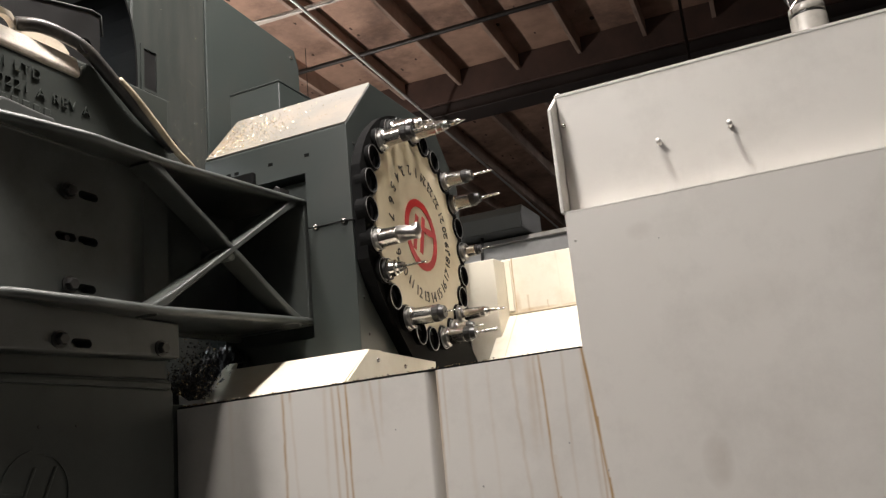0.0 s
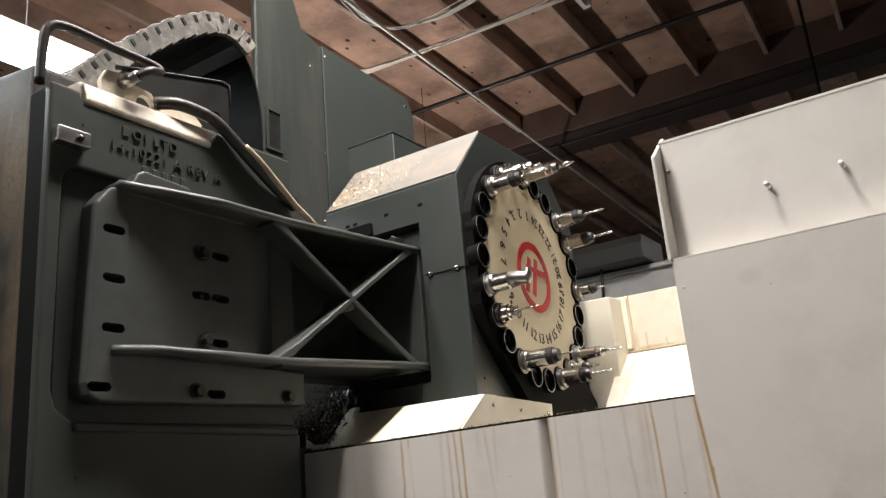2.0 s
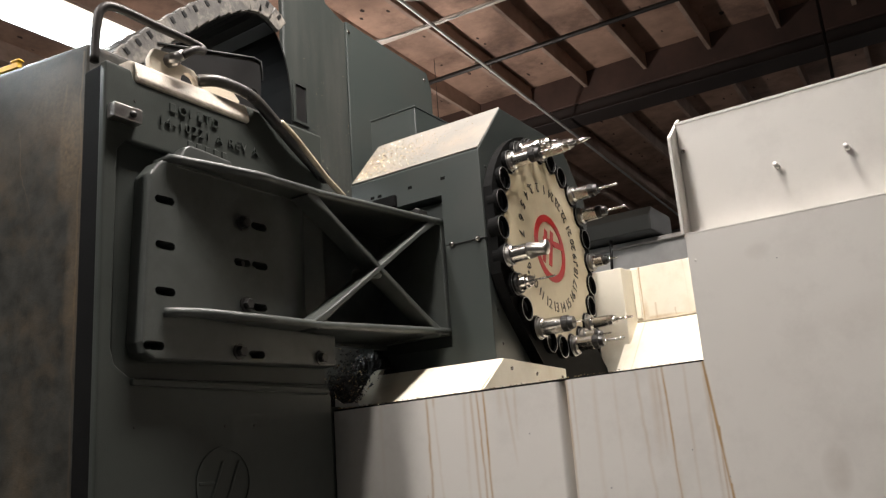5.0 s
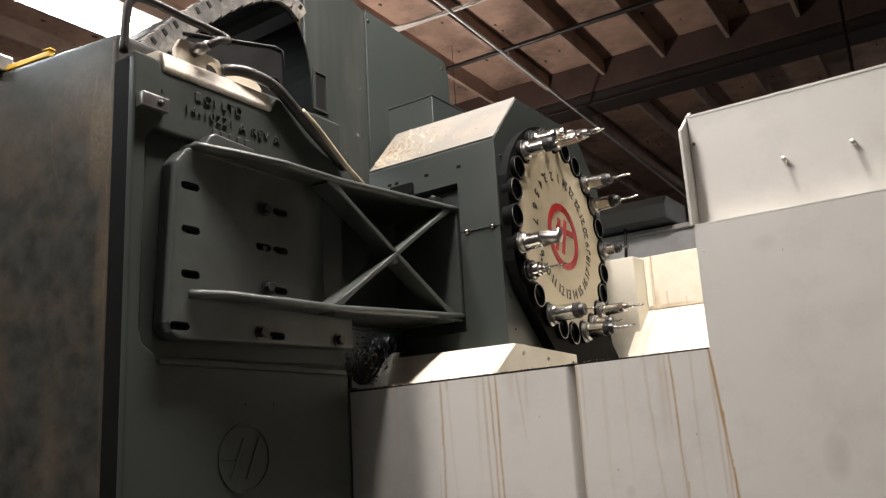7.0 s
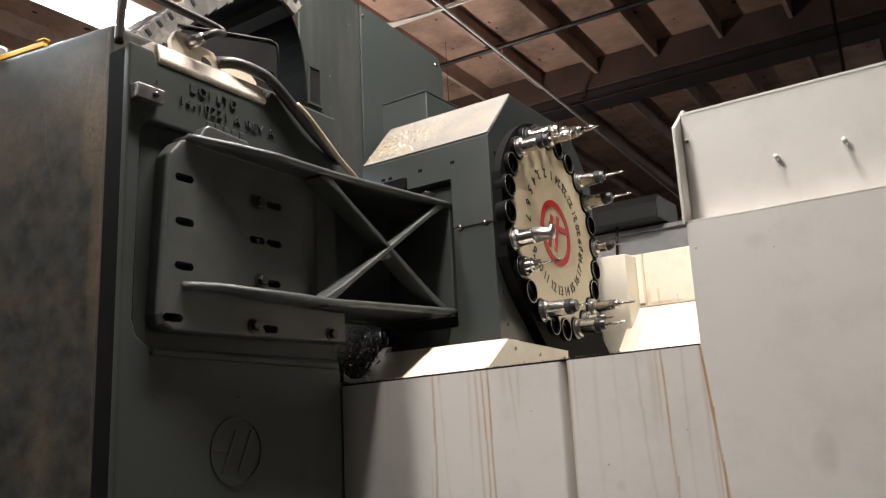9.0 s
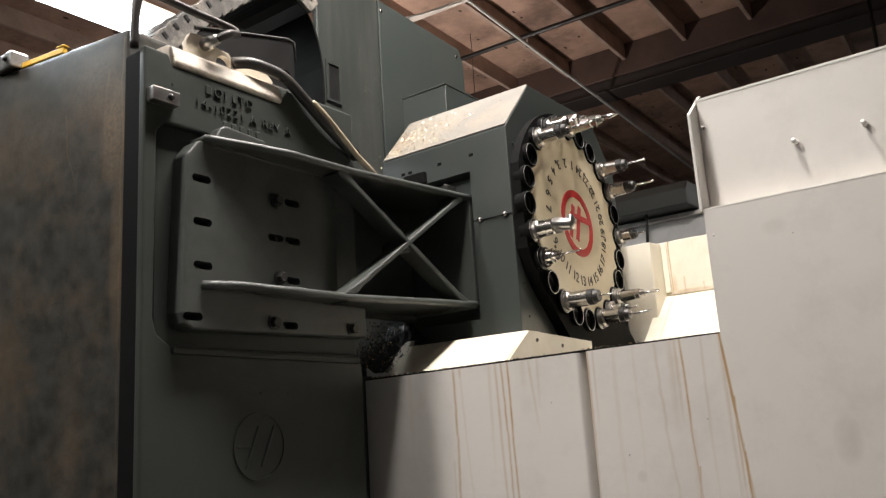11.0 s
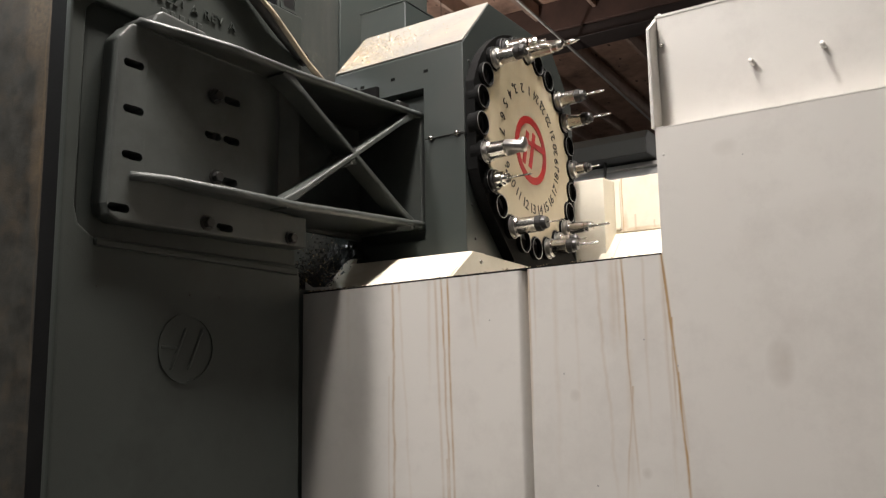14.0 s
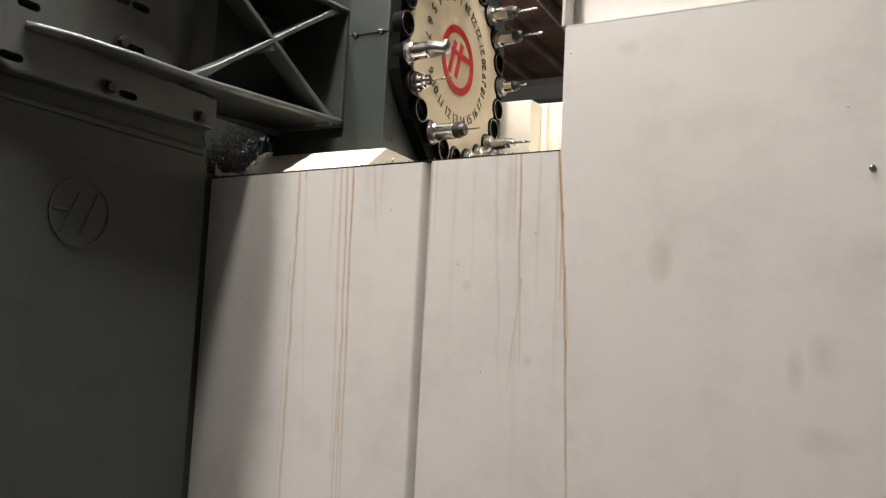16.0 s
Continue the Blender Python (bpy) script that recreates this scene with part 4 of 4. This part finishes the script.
def twist(length, r, x0):
    """A two-flute twisted cutter with a pointed end."""
    bm = bmesh.new()
    rows, seg = [], 12
    n = max(10, int(length / 0.003))
    for i in range(n + 1):
        t = i / n
        tip = 1 if t < 0.9 else max(0.12, (1 - t) / 0.1)
        ang = t * length / (r * 7.0) * 2 * math.pi
        ring = []
        for k in range(seg):
            q = 2 * math.pi * k / seg
            rr = r * tip * (0.62 + 0.38 * abs(math.cos(q)) ** 0.6)
            ring.append(bm.verts.new((x0 + t * length, rr * math.cos(q + ang), rr * math.sin(q + ang))))
        rows.append(ring)
    for p, q in zip(rows, rows[1:]):
        for k in range(seg):
            bm.faces.new((p[k], p[(k + 1) % seg], q[(k + 1) % seg], q[k]))
    bm.faces.new(rows[0][::-1])
    bm.faces.new(rows[-1])
    return bm


def tool_holder(kind):
    label, bl, brad, nl, nr, cl, cr = SPEC[kind]
    t = thing("tool_holder", label, "tool holder", (0, 0, 0), "tools in the carousel")
    part("flange", lathe([(-0.03, 0.022), (0.0, 0.024), (0.0, 0.0315), (0.006, 0.0315), (0.0085, 0.027), (0.0115, 0.027), (0.014, 0.0315), (0.02, 0.0315), (0.0215, 0.03), (0.0215, brad)], (0, 0, 0), "x", 28), DARKSTEEL if kind in ("small", "stub") else STEEL, t, smooth=False)
    x = 0.021
    part("body", lathe([(x, brad + 0.003), (x + 0.006, brad), (x + bl, brad * 0.96), (x + bl + 0.003, brad * 0.8)], (0, 0, 0), "x", 28), CHROME, t, smooth=False)
    x += bl
    if nl:
        part("nut", lathe([(x, nr * 1.08), (x + 0.003, nr * 1.12), (x + nl * 0.55, nr * 1.1), (x + nl * 0.6, nr * 0.95), (x + nl, nr * 0.8)], (0, 0, 0), "x", 16), DARKSTEEL if kind in ("chuck", "drill", "collet") else CHROME, t)
        x += nl
    if kind == "mill":
        part("cutter", twist(cl, cr, x), STEEL, t, smooth=True)
    elif kind == "point":
        part("cutter", lathe([(x, cr), (x + cl * 0.5, cr * 0.85), (x + cl, 0.001)], (0, 0, 0), "x", 16), CHROME, t, smooth=True)
    else:
        part("cutter", twist(cl, cr, x), CHROME, t, smooth=True)
    return t


made = {}
for k, kind in TOOLS.items():
    a = math.radians(15 * k + FIRST)
    m = TILT @ pose(DX, CY + RP * math.cos(a), CZ + RP * math.sin(a), 37 * k)
    if kind not in made:
        made[kind] = tool_holder(kind)
        made[kind].matrix_basis = m
    else:
        copy_thing(made[kind], m)

# white guard under the tool changer
gd = thing("chip_guard", "white bent sheet metal guard below the tool changer", "guard", (-0.8, 0.2, 1.6))
part("slope", prism([(0.05, 1.62), (0.229, 1.742), (0.30, 1.742), (0.30, 1.734), (0.232, 1.734), (0.055, 1.612)], "x", -1.06, -0.615), CREAM, gd)
part("end", prism([(0.05, 1.612), (0.231, 1.7415), (0.62, 1.727), (0.62, 1.60)], "x", -0.619, -0.611), CREAM, gd)
part("end_flange", prism([(0.10, 1.622), (0.135, 1.622), (0.26, 1.735), (0.285, 1.752), (0.255, 1.762), (0.232, 1.748)], "x", -1.08, -1.052), CREAM, gd)
part("torn_corner", prism([(0.183, 1.716), (0.243, 1.716), (0.236, 1.692), (0.218, 1.694)], "x", -1.102, -1.096), CREAM, gd)
part("torn_web", prism([(0.2, 1.64), (0.236, 1.64), (0.236, 1.694), (0.218, 1.694)], "x", -1.102, -1.081), CREAM, gd)
for y, z in ((0.27, 1.715), (0.42, 1.705), (0.59, 1.70)):
    screw(gd, (-0.611, y, z), "x", 0.006, 0.005)

# ---------- enclosure ----------
en = thing("machine_enclosure", "white painted sheet metal enclosure with brown coolant runs", "machine enclosure", (0.2, 0.6, 0))
SX = -0.326


def sloping(bm, top):
    """Lowers the upper edge of a panel gently towards the column."""
    for v in bm.verts:
        if v.co.z > top - 0.05:
            v.co.z += 0.0155 * v.co.x
    return bm


lp_pts = [(-1.035, 0.0)]
for i in range(9):
    t = i / 8
    lp_pts.append((SX - 0.026 + 0.022 * t, 0.032 * t ** 1.8))
lp_pts += [(SX - 0.004, 0.045), (-1.035, 0.045)]
part("left_panel", sloping(prism(lp_pts, "z", 0.0, 1.6485), 1.6485), RUNS, en)
part("middle_panel", sloping(prism([(SX + 0.002, 0.001), (0.0, 0.0), (0.0, 0.004), (0.0, 0.03), (SX + 0.002, 0.03)], "z", 0.0, 1.6495), 1.6495), RUNS, en)
part("front_panel", box(0.0004, 1.7, -0.0004, 0.03, 0.0, 1.925, 0.0004, 1), RUNS, en)
part("corner_angle", prism([(-1.056, 1.638), (-0.965, 1.639), (-0.975, 1.652), (-1.03, 1.654), (-1.046, 1.664), (-1.056, 1.671)], "y", 0.031, 0.035), WHITE, en)
part("gasket", sloping(box(-1.035, -0.004, 0.004, 0.03, 1.650, 1.6535), 1.65), RUBBER, en, "dark gasket along the top edge")
part("upper_panel", box(0.003, 1.7, 0.045, 0.06, 1.90, 2.197, 0.001, 1), WHITE, en)
part("upper_edge", box(0.0, 1.7, 0.044, 0.062, 2.197, 2.203), WHITE, en)
part("ledge", prism([(-0.0006, 1.9255), (0.05, 1.9255), (0.05, 1.940), (0.004, 1.9305), (-0.0006, 1.929)], "x", 0.0, 1.7), WHITE, en)
part("end_flange", prism([(-0.006, 1.926), (0.10, 1.926), (0.10, 2.225), (0.085, 2.225), (-0.006, 2.155)], "x", -0.006, 0.002, 0.0015, 1), WHITE, en)
part("end_return", box(-0.004, 0.0, 0.03, 0.10, 1.65, 1.926), WHITE, en)
part("front_wall", box(1.7, 1.73, 0.0, 1.42, 0, 2.2), WHITE, en)
part("back_panel", box(-0.62, 1.7, 1.30, 1.32, 1.93, 2.147, 0.002, 1), AGED, en)
part("inner_slope", prism([(1.30, 1.935), (1.305, 1.93), (0.75, 1.42), (0.745, 1.425)], "x", -0.63, 1.7), AGED, en)
part("seam_bead", tube([(-0.615, 1.296, 1.934), (1.69, 1.296, 1.934)], 0.0045, 8, 1), HOSE, en, "brown-stained seam bead")
part("side_flange", box(-0.600, -0.578, 1.288, 1.2985, 1.945, 2.14, 0.002, 1), CREAM, en)
part("back_wall", box(-0.62, 1.7, 1.325, 1.35, 0, 1.93), WHITE, en)
part("corner_post", prism([(-0.80, 1.20), (-0.608, 1.20), (-0.602, 1.287), (-0.602, 1.299), (-0.80, 1.299)], "z", 0.0, 2.138, 0.004), CREAM, en)
for x, z in ((0.205, 2.043), (0.343, 2.047)):
    pg = part("peg", tube([(x, 0.046, z), (x, 0.022, z)], 0.0054, 12, 1), WHITE, en, "painted steel stud", True)
screw(en, (0.012, 0.045, 2.13), "y", 0.005, 0.005)
for x, z in ((0.6, 1.583), (0.016, 1.866), (0.56, 1.70)):
    screw(en, (x, 0.0, z), "y", 0.006 if z < 1.6 else 0.003, 0.006 if z < 1.6 else 0.002, STEEL if z < 1.6 else WHITE)
for x, z in ((-0.43, 1.53), (-0.24, 1.40), (-0.05, 1.47), (0.02, 1.413), (-0.17, 1.16), (0.18, 1.84)):
    part("paint_chip", lathe([(0.001, 0.0022), (-0.001, 0.0014)], (x, 0, z), "y", 7), STEEL, en)

# flexible duct on the enclosure roof
du = thing("flexible_duct", "dark glossy hose bending out of grey bands on the enclosure", "duct", (0.6, 1.15, 2.15))
DZ = 2.74
DUX = 0.585
part("band", lathe([(2.15, 0.058), (DZ - 0.021, 0.057), (DZ - 0.02, 0.055)], (DUX, 1.15, 0), "z", 32), BAND, du, "grey lower hose band", True)
part("groove", lathe([(DZ - 0.022, 0.053), (DZ - 0.008, 0.053)], (DUX, 1.15, 0), "z", 32), BLACK, du, smooth=True)
part("band", lathe([(DZ - 0.01, 0.055), (DZ - 0.008, 0.0565), (DZ + 0.016, 0.055), (DZ + 0.017, 0.05)], (DUX, 1.15, 0), "z", 32), BAND, du, "grey upper hose band", True)
part("hose", tube([(DUX, 1.15, DZ), (DUX - 0.002, 1.15, DZ + 0.025), (DUX - 0.009, 1.15, DZ + 0.055), (DUX - 0.022, 1.15, DZ + 0.09), (DUX - 0.045, 1.15, DZ + 0.16), (DUX - 0.065, 1.15, DZ + 0.5), (DUX - 0.065, 1.15, DECK + 0.002)], 0.045, 24, 6), DUCTM, du, smooth=True)
part("wire_loop", tube([(0.539, 1.095, DZ + 0.0), (0.533, 1.095, DZ + 0.03), (0.540, 1.090, DZ + 0.07), (0.563, 1.088, DZ + 0.085), (0.573, 1.090, DZ + 0.06), (0.565, 1.092, DZ + 0.03), (0.547, 1.095, DZ + 0.012), (0.539, 1.095, DZ + 0.0), (0.538, 1.095, DZ - 0.02)], 0.0025, 8, 5), CHROME, du, "bright wire loop", True)
part("roof_plate", box(0.3, 1.69, 0.07, 1.29, 2.14, 2.15), WHITE, du)


# ---------- metal chips ----------
def chips(seed, count, place, size=(0.001, 0.004)):
    rnd = random.Random(seed)
    bm = bmesh.new()
    for _ in range(count):
        c, nrm = place(rnd)
        c = Vector(c)
        s = rnd.uniform(*size)
        a = Vector((rnd.uniform(-1, 1), rnd.uniform(-1, 1), rnd.uniform(-1, 1))).normalized()
        b = a.orthogonal().normalized()
        d = a.cross(b)
        vs = [bm.verts.new(c + s * q) for q in (a, b * 0.7, -a * 0.8 + d * 0.3, d * 0.9)]
        for f in ((0, 1, 2), (0, 2, 3), (0, 3, 1), (1, 3, 2)):
            bm.faces.new([vs[i] for i in f])
    return bm


def on_bevel(r):
    u = abs(r.gauss(0, 0.13))
    t = min(1, max(0, r.betavariate(1.2, 1.6)))
    return (-1.185 + min(u, 0.5), 0.311 + 0.164 * t, 2.411 + 0.187 * t), 0


def on_lip(r):
    x = -1.02 + 0.97 * r.random() ** 1.6
    return (x, r.uniform(0.003, 0.03), 1.6535 + 0.0155 * x + 0.003 * r.random()), 0


tagged(obj("metal_chips", chips(1, 2200, on_bevel, (0.0007, 0.0027)), CHIP), "scattered bright metal chips on the tool changer bevel", "metal chips", kind="stuff")
tagged(obj("metal_chips", chips(2, 700, lambda r: ((-1.403, min(0.57, max(0.25, r.gauss(0.48, 0.07))), 2.35 + abs(r.gauss(0, 0.3))), 0), (0.0006, 0.0019)), CHIP), "metal chips stuck to the head cover", "metal chips", kind="stuff")
def heap():
    rnd = random.Random(31)
    bm = bmesh.new()
    rows = []
    for i in range(22):
        row = []
        for j in range(22):
            u, v = i / 21, j / 21
            h = 1.64 + 0.14 * v + 0.05 * u * v + rnd.uniform(0, 0.018) + 0.012 * math.sin(7 * u + 5 * v)
            row.append(bm.verts.new((-1.035 - 0.15 * u, 0.13 + 0.165 * v, h)))
        rows.append(row)
    for p, q in zip(rows, rows[1:]):
        for k in range(21):
            bm.faces.new((p[k], p[k + 1], q[k + 1], q[k]))
    ext = bmesh.ops.extrude_face_region(bm, geom=bm.faces[:])
    for v in ext["geom"]:
        if isinstance(v, bmesh.types.BMVert):
            v.co.z = 1.6
    return bm


tagged(obj("chip_heap", heap(), BLACK), "oily black heap of packed swarf behind the guard", "swarf heap", kind="stuff")
tagged(obj("metal_chips", chips(8, 3000, lambda r: ((r.uniform(-1.14, -1.035), r.uniform(0.04, 0.14), 1.645 + abs(r.gauss(0, 0.045))), 0), (0.002, 0.006)), BLACK), "oily black tangle of metal chips behind the column", "metal chips", kind="stuff")
tagged(obj("metal_chips", chips(9, 900, lambda r: ((r.uniform(-1.17, -1.06), r.uniform(0.16, 0.26), 1.70 + abs(r.gauss(0, 0.07))), 0), (0.002, 0.006)), BLACK), "oily black chips hanging under the bracket", "metal chips", kind="stuff")
tagged(obj("metal_chips", chips(3, 520, lambda r: ((r.gauss(-1.07, 0.03), r.uniform(0.03, 0.16), 1.66 + abs(r.gauss(0, 0.06))), 0), (0.001, 0.0045)), CHIP), "bright curled metal chips behind the column", "metal chips", kind="stuff")
tagged(obj("metal_chips", chips(5, 500, lambda r: ((-0.97 + r.uniform(0, 0.001), r.uniform(-0.70, -0.36), 2.385), 0), (0.001, 0.003)), CHIP), "fine chips along the column ledge", "metal chips", kind="stuff")
tagged(obj("metal_chips", chips(6, 420, on_lip, (0.001, 0.0038)), CHIP), "fine chips along the panel lip", "metal chips", kind="stuff")
